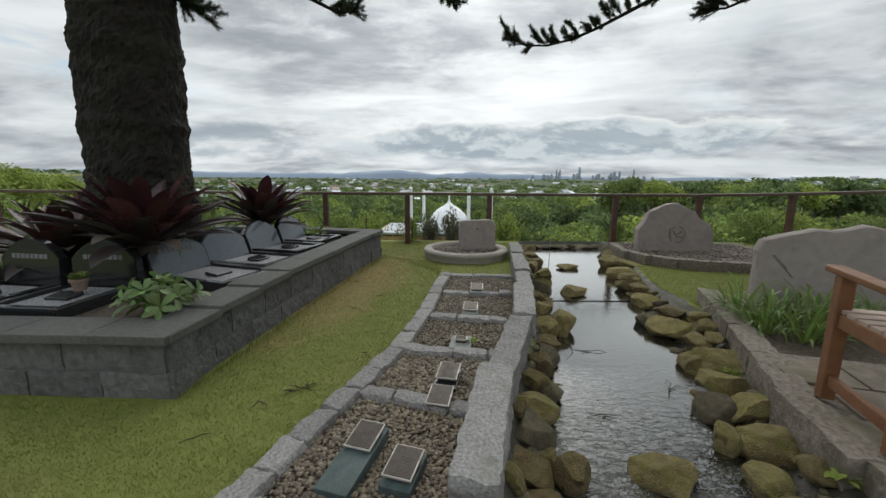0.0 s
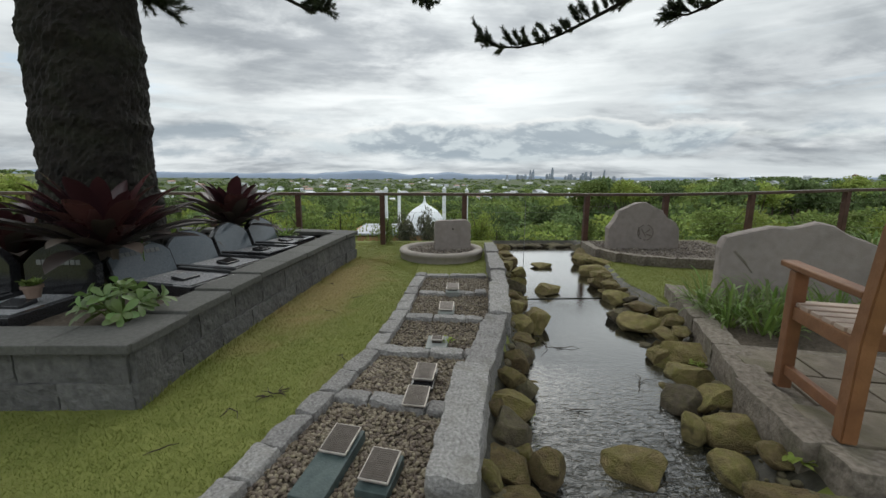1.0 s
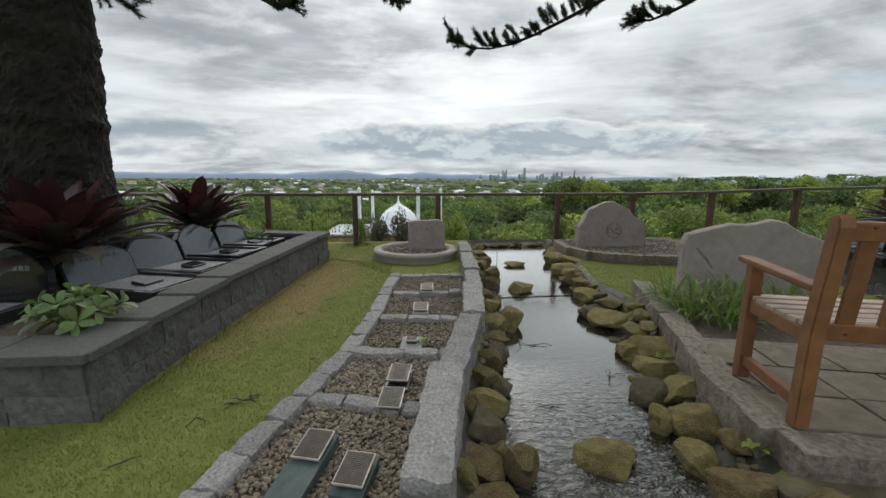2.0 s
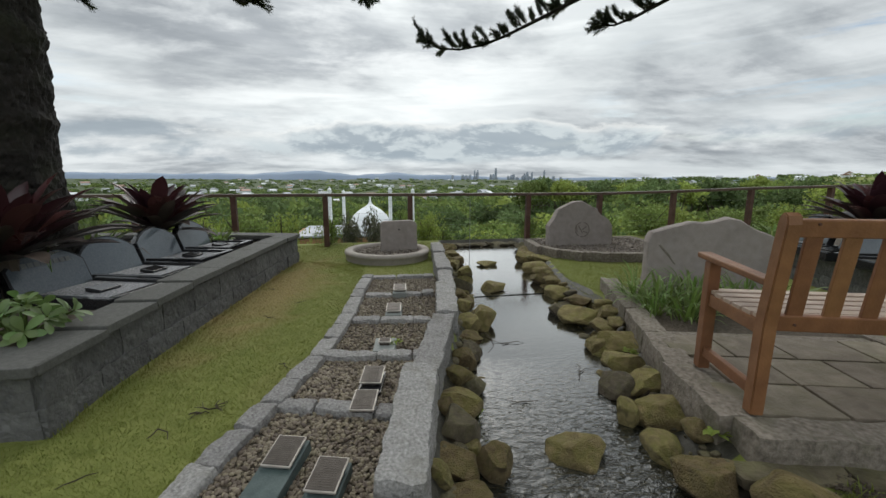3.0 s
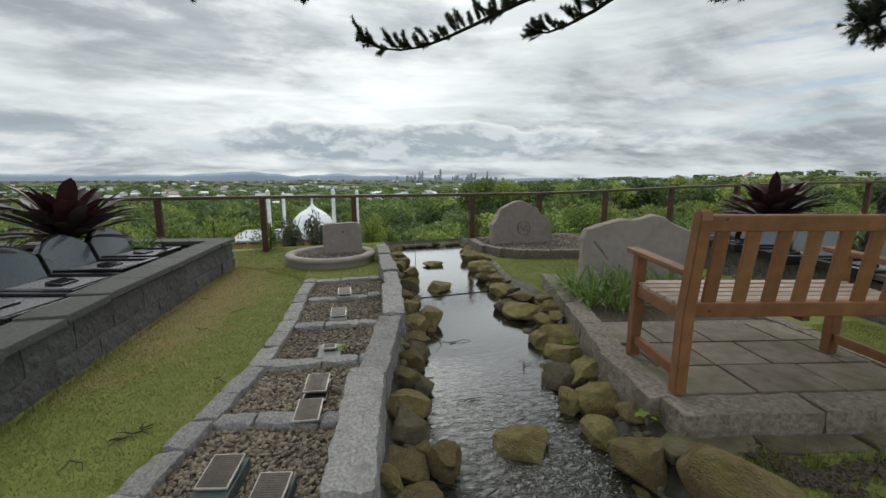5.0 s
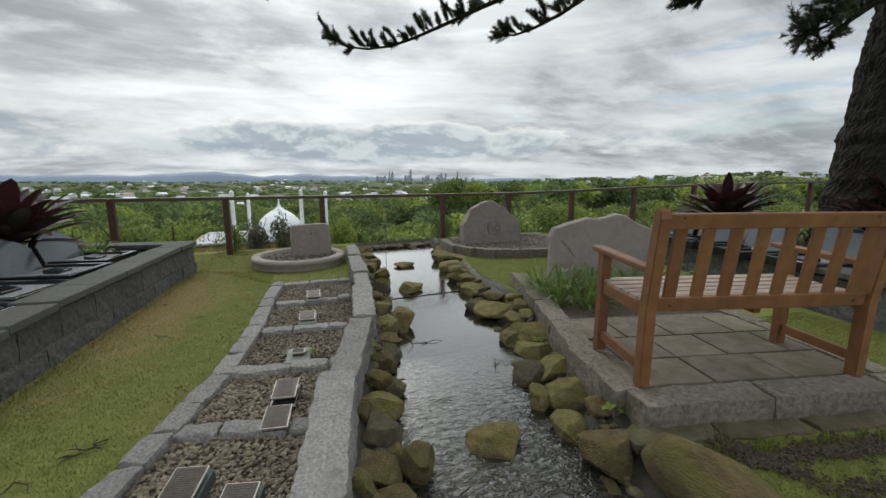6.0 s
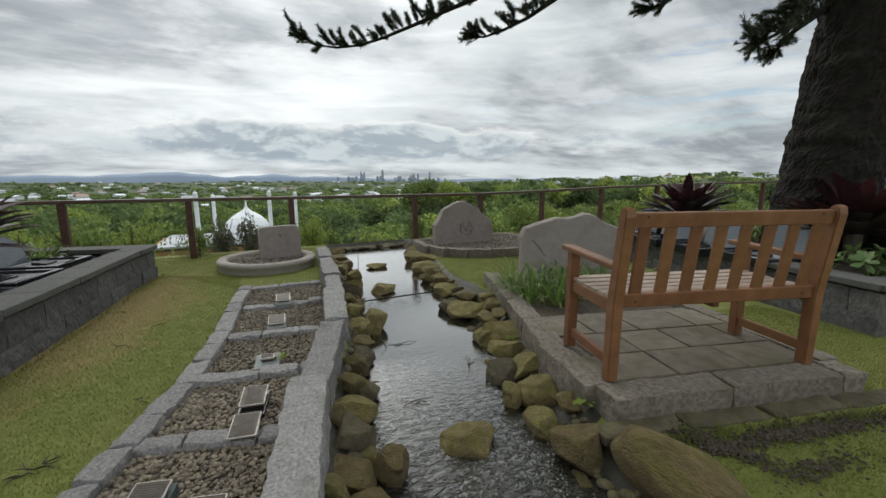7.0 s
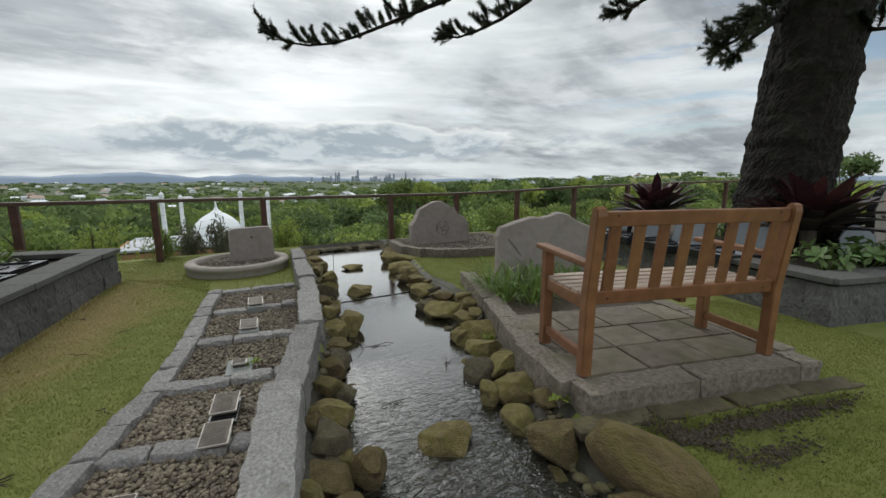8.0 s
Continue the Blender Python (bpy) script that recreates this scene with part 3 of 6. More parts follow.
def bench():
    """A four-foot garden bench; its back legs stand on the line from the first foot, and the seat lies ahead."""
    at = Matrix.Translation((1.715, 1.355, PAVE_Z)) @ pose(0, 0, 0, 0, 0, -18.0)
    top = thing("garden_bench", "oiled brown hardwood garden bench on the stone paving", "bench", at=at)
    W, D, P = 1.20, 0.455, 0.058
    rake = 7.0

    def bar(name, size, x, y, z, rx=0, ry=0, material=M_TEAK, label="", bevel=0.006):
        return part(name, box(size, pose(0, 0, 0, rx, ry, 0), bevel, 2), material, top, label, at=at @ pose(x, y, z))

    for k, x in enumerate((0, W)):
        # back post: straight below the seat, leaning back above it, with a rounded head
        bm = bmesh.new()
        prof = [(0.03, 0.0), (0.03, 0.42), (-0.025, 0.86), (-0.035, 0.895), (-0.055, 0.91), (-0.078, 0.895), (-0.085, 0.86), (-0.034, 0.42), (-0.030, 0.0)]
        sides = [[bm.verts.new((dx, y, z)) for y, z in prof] for dx in (-P / 2, P / 2)]
        bm.faces.new(sides[0][::-1])
        bm.faces.new(sides[1])
        for j in range(len(prof)):
            i = (j + 1) % len(prof)
            bm.faces.new((sides[0][j], sides[0][i], sides[1][i], sides[1][j]))
        bmesh.ops.recalc_face_normals(bm, faces=bm.faces)
        bmesh.ops.bevel(bm, geom=[e for e in bm.edges if e.calc_face_angle(0) > 0.9], offset=0.005, segments=2, affect="EDGES")
        part("back_post", bm, M_TEAK, top, at=at @ pose(x, 0, 0))
        bar("front_leg", (P, P, 0.60), x, D, 0.30)
        bar("side_rail", (0.035, D - P, 0.065), x, D / 2, 0.395)
        bar("side_stretcher", (0.032, D - P, 0.055), x, D / 2, 0.10)
        arm = box((0.072, D + 0.10, 0.032), None, 0.010, 3)
        for v in arm.verts:
            v.co.z -= 0.02 * max(0.0, -v.co.y / 0.3)
            if v.co.y < -0.15:
                v.co.x *= 0.8
        part("armrest", arm, M_TEAK, top, at=at @ pose(x, D / 2 + 0.055, 0.622))
    bar("top_rail", (W - P, 0.034, 0.075), W / 2, -0.047, 0.845, 7)
    bar("lower_back_rail", (W - P, 0.034, 0.072), W / 2, -0.002, 0.43, 5)
    for k in range(8):
        x = P / 2 + (W - P) * (k + 0.5) / 8
        part("back_slat", box((0.066, 0.016, 0.36), pose(0, 0, 0, 7.0), 0.003), M_TEAK, top, at=at @ pose(x, -0.027, 0.638))
        for z, y in ((0.862, -0.068), (0.425, -0.021)):
            if k in (0, 7):
                bm = bmesh.new()
                bmesh.ops.create_cone(bm, cap_ends=True, segments=10, radius1=0.006, radius2=0.006, depth=0.006, matrix=pose(0, 0, 0, 90))
                part("peg", bm, M_POST, top, "dark timber peg", at=at @ pose(x, y, z))
    bar("front_rail", (W - P, 0.032, 0.065), W / 2, D, 0.395)
    bar("seat_bearer", (0.04, D - 0.02, 0.05), W / 2, D / 2, 0.385)
    for k in range(6):
        y = 0.045 + k * 0.079
        part("seat_slat", box((W + 0.02, 0.062, 0.02), None, 0.004, 2), M_TEAK_TOP, top, "sun-bleached seat slat", at=at @ pose(W / 2, y, 0.44 - 0.006 * math.sin(math.pi * k / 5)))
    bar("under_brace", (0.05, 0.05, 0.09), W / 2, D - 0.05, 0.33)


bench()

# ---- plaque beds ----
KERB = [(-1.05, 0.5), (-0.80, 1.12), (-0.69, 1.52), (-0.545, 1.92), (-0.355, 2.48), (-0.205, 3.19), (-0.085, 4.18), (-0.02, 4.58)]
WALL_IN = [(-0.53, -4.6), (-0.16, -1.0), (-0.10, 0.3), (-0.005, 1.12), (0.215, 1.98), (0.46, 2.65), (0.66, 3.54), (0.80, 4.51), (0.93, 5.42), (1.05, 6.2)]
BARS = [((-1.02, 0.54), (-0.06, 0.42)), ((-0.74, 1.18), (0.02, 1.0)), ((-0.50, 1.955), (0.16, 1.775)), ((-0.32, 2.48), (0.36, 2.39)), ((-0.16, 3.12), (0.52, 3.03)), ((-0.06, 3.81), (0.67, 3.77)), ((0.0, 4.52), (0.78, 4.46))]


def beds():
    top = thing("memorial_bed", "pebbled memorial bed edged in hewn grey granite", "garden bed")
    line = [Vector((x, y, 0)) for x, y in KERB]
    rng = random.Random(8)
    s, k = 0.0, 0
    total = sum((b - a).length for a, b in zip(line, line[1:]))
    while s < total - 0.05:
        d = min(rng.uniform(0.2, 0.3), total - s)
        p, way = on_line(line, s + d / 2)
        c = p + Vector((way.y, -way.x, 0)) * 0.06
        smooth_part("kerb_stone", rough_block((d - 0.006, 0.12, 0.13), 70 + k, 0.011, 4, 0.018, 11), M_GRANITE, top, at=pose(c.x, c.y, 0.008 + rng.uniform(-0.006, 0.008), rng.uniform(-2, 2), 0, heading(way) + rng.uniform(-2, 2)))
        s += d
        k += 1
    for a, b in BARS:
        a, b = Vector((*a, 0)) + Vector((0.06, 0, 0)), Vector((*b, 0))
        way, total, s = (b - a).normalized(), (b - a).length, 0.0
        while s < total - 0.02:
            d = min(rng.uniform(0.2, 0.34), total - s)
            c = a + way * (s + d / 2)
            smooth_part("divider_stone", rough_block((d - 0.004, 0.10, 0.12), 100 + k, 0.011, 4, 0.02, 11), M_GRANITE, top, at=pose(c.x, c.y, 0.008 + rng.uniform(-0.006, 0.006), 0, rng.uniform(-2, 2), heading(way) + rng.uniform(-3, 3)))
            s += d
            k += 1
    # the taller wall by the stream
    edges = (-4.5, -3.6, -2.7, -1.75, -0.75, 0.2, 1.13, 1.95, 2.82, 3.66, 4.30, 4.90, 5.42, 5.95, 6.40)
    heights = (0.16, 0.17, 0.16, 0.17, 0.155, 0.15, 0.215, 0.175, 0.195, 0.16, 0.185, 0.15, 0.175, 0.14)
    for k, (y0, y1, h) in enumerate(zip(edges, edges[1:], heights)):
        a = Vector(((at_y(WALL_IN, y0) + at_y(WALL_OUT, y0)) / 2, y0 - 0.01, 0))
        b = Vector(((at_y(WALL_IN, y1) + at_y(WALL_OUT, y1)) / 2, y1 - 0.01, 0))
        wide = min(0.17, max(0.145, (at_y(WALL_OUT, y0) - at_y(WALL_IN, y0) + at_y(WALL_OUT, y1) - at_y(WALL_IN, y1)) / 2))
        c, way = (a + b) / 2, (b - a).normalized()
        smooth_part("wall_stone", rough_block(((b - a).length - 0.045, wide * (1.0, 0.9, 1.04, 0.93)[k % 4], h + 0.16), 140 + k, 0.013, 12, 0.010, 11), M_GRANITE, top, "tall hewn granite wall stone",
             at=pose(c.x, c.y, h / 2 - 0.08, 0, (-1.4, -0.6, -1.0)[k % 3], heading(way) + (0.4, 1.2, 2.0)[k % 3]))
    bm = bmesh.new()
    ys = np.linspace(0.4, 4.5, 60)
    rows = [[bm.verts.new((at_y(KERB, y) + 0.05, y, 0.022)), bm.verts.new((at_y(WALL_IN, y) + 0.05, y, 0.022))] for y in ys]
    for r0, r1 in zip(rows, rows[1:]):
        bm.faces.new((r0[0], r0[1], r1[1], r1[0]))
    part("pebble_base", bm, M_PEBBLE_BASE, top, "dark grit under the pebbles")


beds()


def scatter_mesh(name, places, sizes, squash, subdivisions, material, seed, label, category, lumps=0.12):
    """Many small stones as one mesh."""
    rng = np.random.RandomState(seed)
    bm = bmesh.new()
    bmesh.ops.create_icosphere(bm, subdivisions=subdivisions, radius=0.5)
    base = np.array([v.co for v in bm.verts])
    bm.verts.index_update()
    tri = np.array([[v.index for v in f.verts] for f in bm.faces])
    bm.free()
    n, m = len(places), len(base)
    spread = 1 + rng.normal(0, lumps, (n, m, 1))
    stretch = np.stack([rng.uniform(0.9, 1.35, n), rng.uniform(0.75, 1.05, n), rng.uniform(*squash, n)], 1)
    pts = base[None] * spread * stretch[:, None]
    a, b = rng.uniform(0, 2 * np.pi, n), rng.uniform(-0.5, 0.5, n)
    ca, sa, cb, sb = np.cos(a), np.sin(a), np.cos(b), np.sin(b)
    x, y, z = pts[..., 0], pts[..., 1], pts[..., 2]
    x, z = x * cb[:, None] - z * sb[:, None], x * sb[:, None] + z * cb[:, None]
    x, y = x * ca[:, None] - y * sa[:, None], x * sa[:, None] + y * ca[:, None]
    pts = np.stack([x, y, z], -1) * np.asarray(sizes)[:, None, None] + np.asarray(places)[:, None]
    faces = (tri[None] + (np.arange(n) * m)[:, None, None]).reshape(-1, 3)
    me = bpy.data.meshes.new(name)
    me.from_pydata(pts.reshape(-1, 3).tolist(), [], faces.tolist())
    me.materials.append(material)
    me.polygons.foreach_set("use_smooth", [True] * len(faces))
    return tagged(new(name, me), label, category, kind="stuff")


def bed_pebbles(name, y0, y1, count, size, subdivisions, seed):
    rng = random.Random(seed)
    places, sizes = [], []
    while len(places) < count:
        y = rng.uniform(y0, y1)
        a, b = at_y(KERB, y) + 0.12, at_y(WALL_IN, y) + 0.01
        x = rng.uniform(a, b)
        s = size * rng.uniform(0.6, 1.35)
        places.append((x, y, 0.024 + rng.uniform(0.1, 0.55) * s))
        sizes.append(s)
    scatter_mesh(name, places, sizes, (0.5, 0.8), subdivisions, M_PEBBLE, seed, "rounded tan and grey river pebbles", "pebbles", 0.05)


bed_pebbles("pebbles", 0.7, 2.45, 8200, 0.0185, 2, 3)
bed_pebbles("pebbles", 2.4, 4.5, 7200, 0.0195, 1, 4)


def tilted_slab(size, tilt):
    return box(size, pose(0, 0, 0, tilt, 0, 0), 0.004, 2)


def plaque(x, y, turn, base, base_material, base_label, plate=(0.118, 0.152), tilt=9.0, low=0.0, lines=13):
    """A bronze plate with a bright rim on a sloped stone. base: the stone's size and its shift along the slope."""
    at = pose(x, y, 0.045, 0, 0, turn)
    top = thing("memorial_plaque", base_label + " with a small inscribed bronze plate", "plaque", "plaques in the memorial bed", at=at)
    w, d, h, shift = base
    part("base", tilted_slab((w, d, h), tilt * 0.6), base_material, top, at=at @ pose(0, shift, h / 2 - 0.015))
    lift = h * 0.85 + 0.012 + low
    part("bracket", box((plate[0] * 0.8, plate[1] * 0.8, 0.03), pose(0, 0, 0, tilt), 0.003), M_BRONZE, top, at=at @ pose(0, 0.0, lift - 0.012))
    rim = part("rim", box((plate[0], plate[1], 0.010), pose(0, 0, 0, tilt), 0.003, 2), M_BRONZE_EDGE, top, "bright bronze rim", at=at @ pose(0, 0, lift + 0.006))
    part("plate", box((plate[0] - 0.012, plate[1] - 0.012, 0.006), pose(0, 0, 0, tilt), 0.001), M_BRONZE, top, "dark bronze plate", at=at @ pose(0, 0, lift + 0.0105))
    rng = random.Random(int(x * 100 + y * 1000))
    bm = bmesh.new()
    for k in range(lines):
        f = (k + 0.5) / lines - 0.5
        half = (plate[0] - 0.026) * rng.uniform(0.6, 1.0) / 2
        x0 = -half
        while x0 < half - 0.004:
            word = min(rng.uniform(0.006, 0.018), half - x0)
            add_box(bm, (word, (plate[1] - 0.04) / lines * 0.3, 0.0012), pose(0, 0, 0, tilt) @ pose(x0 + word / 2, -f * (plate[1] - 0.03), 0.0036))
            x0 += word + 0.003
    tagged(part("lettering", bm, M_LETTER, top, "raised lines of small lettering", at=at @ pose(0, 0, lift + 0.0105)), kind="stuff")


plaque(-0.318, 1.50, -17, (0.135, 0.36, 0.05, -0.09), M_SLATE, "long green slate slab")
plaque(-0.143, 1.345, -17, (0.125, 0.19, 0.045, 0.0), M_SLATE, "green slate block")
plaque(0.036, 2.085, -12, (0.125, 0.20, 0.04, -0.02), M_BLACK, "black granite block")
plaque(-0.010, 1.845, -12, (0.11, 0.12, 0.03, 0.0), M_BLACK, "low black granite block")
plaque(0.125, 2.53, -10, (0.14, 0.16, 0.05, 0.0), M_PALE, "pale granite wedge", (0.08, 0.05), 14, lines=2)
plaque(0.232, 3.19, -8, (0.13, 0.17, 0.06, 0.0), M_PALE, "pale granite wedge", (0.12, 0.13), 14, lines=3)
plaque(0.335, 3.80, -6, (0.13, 0.17, 0.06, 0.0), M_PALE, "pale granite wedge", (0.12, 0.13), 14, lines=3)

# ---- stream rocks ----
# x, y, breadth
ROCKS_RIGHT = [(1.39, 1.23, -0.13, 0.25, 0.17), (1.37, 1.48, -0.13, 0.17, 0.10), (1.39, 1.73, -0.13, 0.13, 0.15), (1.55, 1.68, -0.09, 0.24, 0.14), (1.57, 1.47, -0.04, 0.14, 0.08),
               (1.50, 2.02, -0.13, 0.18, 0.13), (1.66, 1.97, -0.08, 0.24, 0.12), (1.68, 2.23, -0.08, 0.24, 0.11), (1.88, 2.54, -0.10, 0.29, 0.14), (1.71, 2.61, -0.13, 0.16, 0.13),
               (1.91, 2.79, -0.04, 0.20, 0.08), (1.96, 3.19, -0.13, 0.34, 0.16), (1.87, 3.40, -0.13, 0.28, 0.13), (2.09, 4.00, -0.11, 0.26, 0.12), (2.17, 4.56, -0.11, 0.25, 0.12),
               (2.36, 5.10, -0.11, 0.36, 0.16), (2.48, 5.77, -0.11, 0.29, 0.18), (2.05, 3.46, -0.03, 0.24, 0.09), (2.70, 6.3, -0.11, 0.34, 0.16), (2.90, 6.9, -0.11, 0.32, 0.16),
               (2.00, 2.78, 0.0, 0.17, 0.07), (2.10, 3.02, -0.01, 0.19, 0.07), (2.22, 3.28, -0.01, 0.18, 0.06), (2.20, 4.28, -0.06, 0.22, 0.10), (2.30, 4.80, -0.06, 0.24, 0.10), (2.56, 5.45, -0.05, 0.28, 0.12)]
ROCKS_LEFT = [(0.45, 1.78, -0.13, 0.25, 0.15), (0.48, 1.99, -0.08, 0.24, 0.12), (0.55, 1.49, -0.13, 0.15, 0.15), (0.28, 1.44, -0.08, 0.12, 0.10), (0.40, 1.38, -0.13, 0.18, 0.09),
              (0.39, 1.57, -0.12, 0.22, 0.10), (0.56, 2.23, -0.08, 0.14, 0.13), (0.64, 2.19, -0.13, 0.14, 0.13), (0.66, 2.49, -0.08, 0.15, 0.13), (0.80, 2.88, -0.12, 0.19, 0.10),
              (1.02, 3.26, -0.13, 0.23, 0.20), (0.84, 3.16, -0.10, 0.19, 0.13), (0.90, 3.55, -0.07, 0.17, 0.15), (0.97, 3.92, -0.09, 0.20, 0.14), (1.07, 4.34, -0.10, 0.21, 0.17),
              (1.20, 4.66, -0.11, 0.18, 0.13), (1.30, 5.05, -0.11, 0.21, 0.14), (1.24, 5.45, -0.09, 0.2, 0.13), (1.35, 5.85, -0.11, 0.23, 0.13), (1.40, 6.41, -0.11, 0.27, 0.13), (1.44, 7.0, -0.11, 0.3, 0.14),
              (0.74, 2.66, -0.11, 0.15, 0.10), (0.30, 1.12, -0.12, 0.22, 0.13), (0.46, 1.10, -0.13, 0.20, 0.12)]
ROCK_MESHES = [rock_mesh("rock", 200 + k, M_ROCK, 4) for k in range(7)]
ROCK_MESHES_GREY = [rock_mesh("rock", 300 + k, M_ROCK_DARK, 4) for k in range(4)]


def rock(x, y, z, size, height, k, label="mossy brown boulder at the water's edge", group="boulders along the stream", mesh=None):
    """A boulder whose foot is sunk a little below z, of a given breadth and height above it."""
    rng = random.Random(k * 17 + 3)
    mesh = mesh or (ROCK_MESHES_GREY[k % 4] if k % 7 == 5 else ROCK_MESHES[k % 7])
    s, h = size * 1.2, height * 1.5
    ob = new("boulder", mesh)
    ob.matrix_basis = pose(x, y, z + h * 0.18, rng.uniform(-8, 8), rng.uniform(-8, 8), rng.uniform(0, 360)) @ Matrix.Diagonal((s, s * rng.uniform(0.85, 1.0), h, 1))
    return tagged(ob, label, "rock", group)


rock(0.97, 1.55, -0.15, 0.235, 0.13, 3, label="mossy boulder standing in the stream")
for k, p in enumerate(ROCKS_RIGHT):
    rock(*p, k)
for k, p in enumerate(ROCKS_LEFT):
    rock(*p, k + 40)
rng_fill = random.Random(91)
for k in range(84):
    y = 1.15 + 5.7 * (k // 2) / 42 + rng_fill.uniform(-0.04, 0.04)
    line, edge = ((WALL_OUT, WATER_L), (BANK_R, WATER_R))[k % 2]
    x = at_y(line, y) + (at_y(edge, y) - at_y(line, y)) * rng_fill.uniform(0.2, 0.85)
    rock(x, y, land(x, y) + 0.015, rng_fill.uniform(0.09, 0.15), 0.07, 300 + k, label="small brown boulder wedged into the bank")


def great_boulder():
    """A long smooth boulder, higher at one end."""
    bm = bmesh.new()
    bmesh.ops.create_icosphere(bm, subdivisions=5, radius=0.5)
    for v in bm.verts:
        p = v.co.copy()
        v.co.z = p.z * (1.0 + 0.35 * p.x) + 0.05 * p.x
        v.co.y = p.y * (1.0 - 0.25 * p.x)
        for n, d in ((Vector((0.25, -0.5, 0.83)), 0.40), (Vector((0.9, 0.2, 0.35)), 0.43), (Vector((-0.3, 0.75, 0.6)), 0.40)):
            over = v.co.dot(n.normalized()) - d
            if over > 0:
                v.co -= n.normalized() * over * 0.75
        v.co += 0.03 * noise.noise_vector(p * 2.6) + 0.010 * noise.noise_vector(p * 8) + 0.004 * noise.noise_vector(p * 22)
    ob = new("boulder", link_mesh("boulder", bm, M_ROCK, True))
    ob.matrix_basis = pose(1.50, 0.85, 0.015, 0, 0, 100) @ Matrix.Diagonal((0.52, 0.26, 0.28, 1))
    tagged(ob, "large smooth mossy boulder lying beside the lawn", "rock", "boulders along the stream")


great_boulder()
rock(1.49, 4.36, -0.12, 0.29, 0.09, 91, label="low wet stone standing in the pool")
rock(1.81, 5.66, -0.115, 0.28, 0.06, 92, label="low wet stone standing in the pool")
rng_rim = random.Random(12)
for k in range(19):
    y = 0.75 - 0.28 * k
    for side, (line, edge) in enumerate(((WALL_OUT, WATER_L), (WATER_R, BANK_R))):
        x = (at_y(line, y) + at_y(edge, y)) / 2 + rng_rim.uniform(-0.05, 0.05)
        rock(x, y, max(-0.12, land(x, y)), rng_rim.uniform(0.18, 0.28), 0.13, 140 + 2 * k + side)
for k in range(6):
    rock(-0.15 + 0.2 * k, -4.55, -0.1, 0.28, 0.14, 190 + k)
for k in range(9):
    rock(1.62 + 0.155 * k, 7.42 + rng_rim.uniform(-0.04, 0.05), -0.12, rng_rim.uniform(0.16, 0.3), 0.07, 110 + k, label="grey stone along the rim of the pool", mesh=ROCK_MESHES_GREY[k % 4])


def bank_cobbles():
    """Small stones that fill the banks between the boulders."""
    rng = random.Random(21)
    places, sizes = [], []
    for _ in range(1300):
        y = 0.6 + 6.6 * rng.random() ** 1.4
        if rng.random() < 0.5:
            a, b = at_y(WALL_OUT, y) + 0.02, at_y(WATER_L, y) + 0.06
        else:
            a, b = at_y(WATER_R, y) - 0.06, at_y(BANK_R, y) - (0.03 if y < 3.4 else 0.08)
        x = rng.uniform(a, b)
        s = rng.choice((0.025, 0.035, 0.045, 0.065)) * rng.uniform(0.8, 1.3)
        places.append((x, y, land(x, y) + 0.1 * s))
        sizes.append(s)
    scatter_mesh("bank_cobbles", places, sizes, (0.5, 0.8), 2, M_ROCK_DARK, 22, "small brown stones packed between the boulders", "stones", 0.13)


bank_cobbles()

# ---- memorial stones ----


def stone_slab(name, outline, thick, seed, material, rough=0.012, step=0.05):
    """An upright slab with a worn broken edge, its face towards -y, its foot at z = 0."""
    pts = []
    for (x0, z0), (x1, z1) in zip(outline, outline[1:] + outline[:1]):
        n = max(1, int(math.hypot(x1 - x0, z1 - z0) / step))
        for k in range(n):
            f = k / n
            x, z = x0 + (x1 - x0) * f, z0 + (z1 - z0) * f
            d = noise.noise_vector(Vector((x * 6, z * 6, seed))) * rough * (1 if z > 0.02 else 0)
            pts.append((x + d.x, z + d.z))
    bm = bmesh.new()
    inset = [(-thick / 2, 0.985), (-thick / 2 + 0.018, 1.0), (0.0, 1.008), (thick / 2 - 0.018, 1.0), (thick / 2, 0.985)]
    cx = sum(p[0] for p in pts) / len(pts)
    rings = []
    for j, (y, f) in enumerate(inset):
        ring = []
        for x, z in pts:
            d = noise.noise_vector(Vector((x * 14, z * 14, seed + j * 0.7))) * rough * 0.8
            ring.append(bm.verts.new((cx + (x - cx) * f + d.x, y + (d.y * 0.6 if 0 < j < 4 else 0), max(0, z * f + d.z) if z > 0.02 else z)))
        rings.append(ring)
    n = len(pts)
    for r0, r1 in zip(rings, rings[1:]):
        for k in range(n):
            bm.faces.new((r0[k], r0[(k + 1) % n], r1[(k + 1) % n], r1[k]))
    bm.faces.new(rings[0][::-1])
    bm.faces.new(rings[-1])
    bmesh.ops.recalc_face_normals(bm, faces=bm.faces)
    return bm


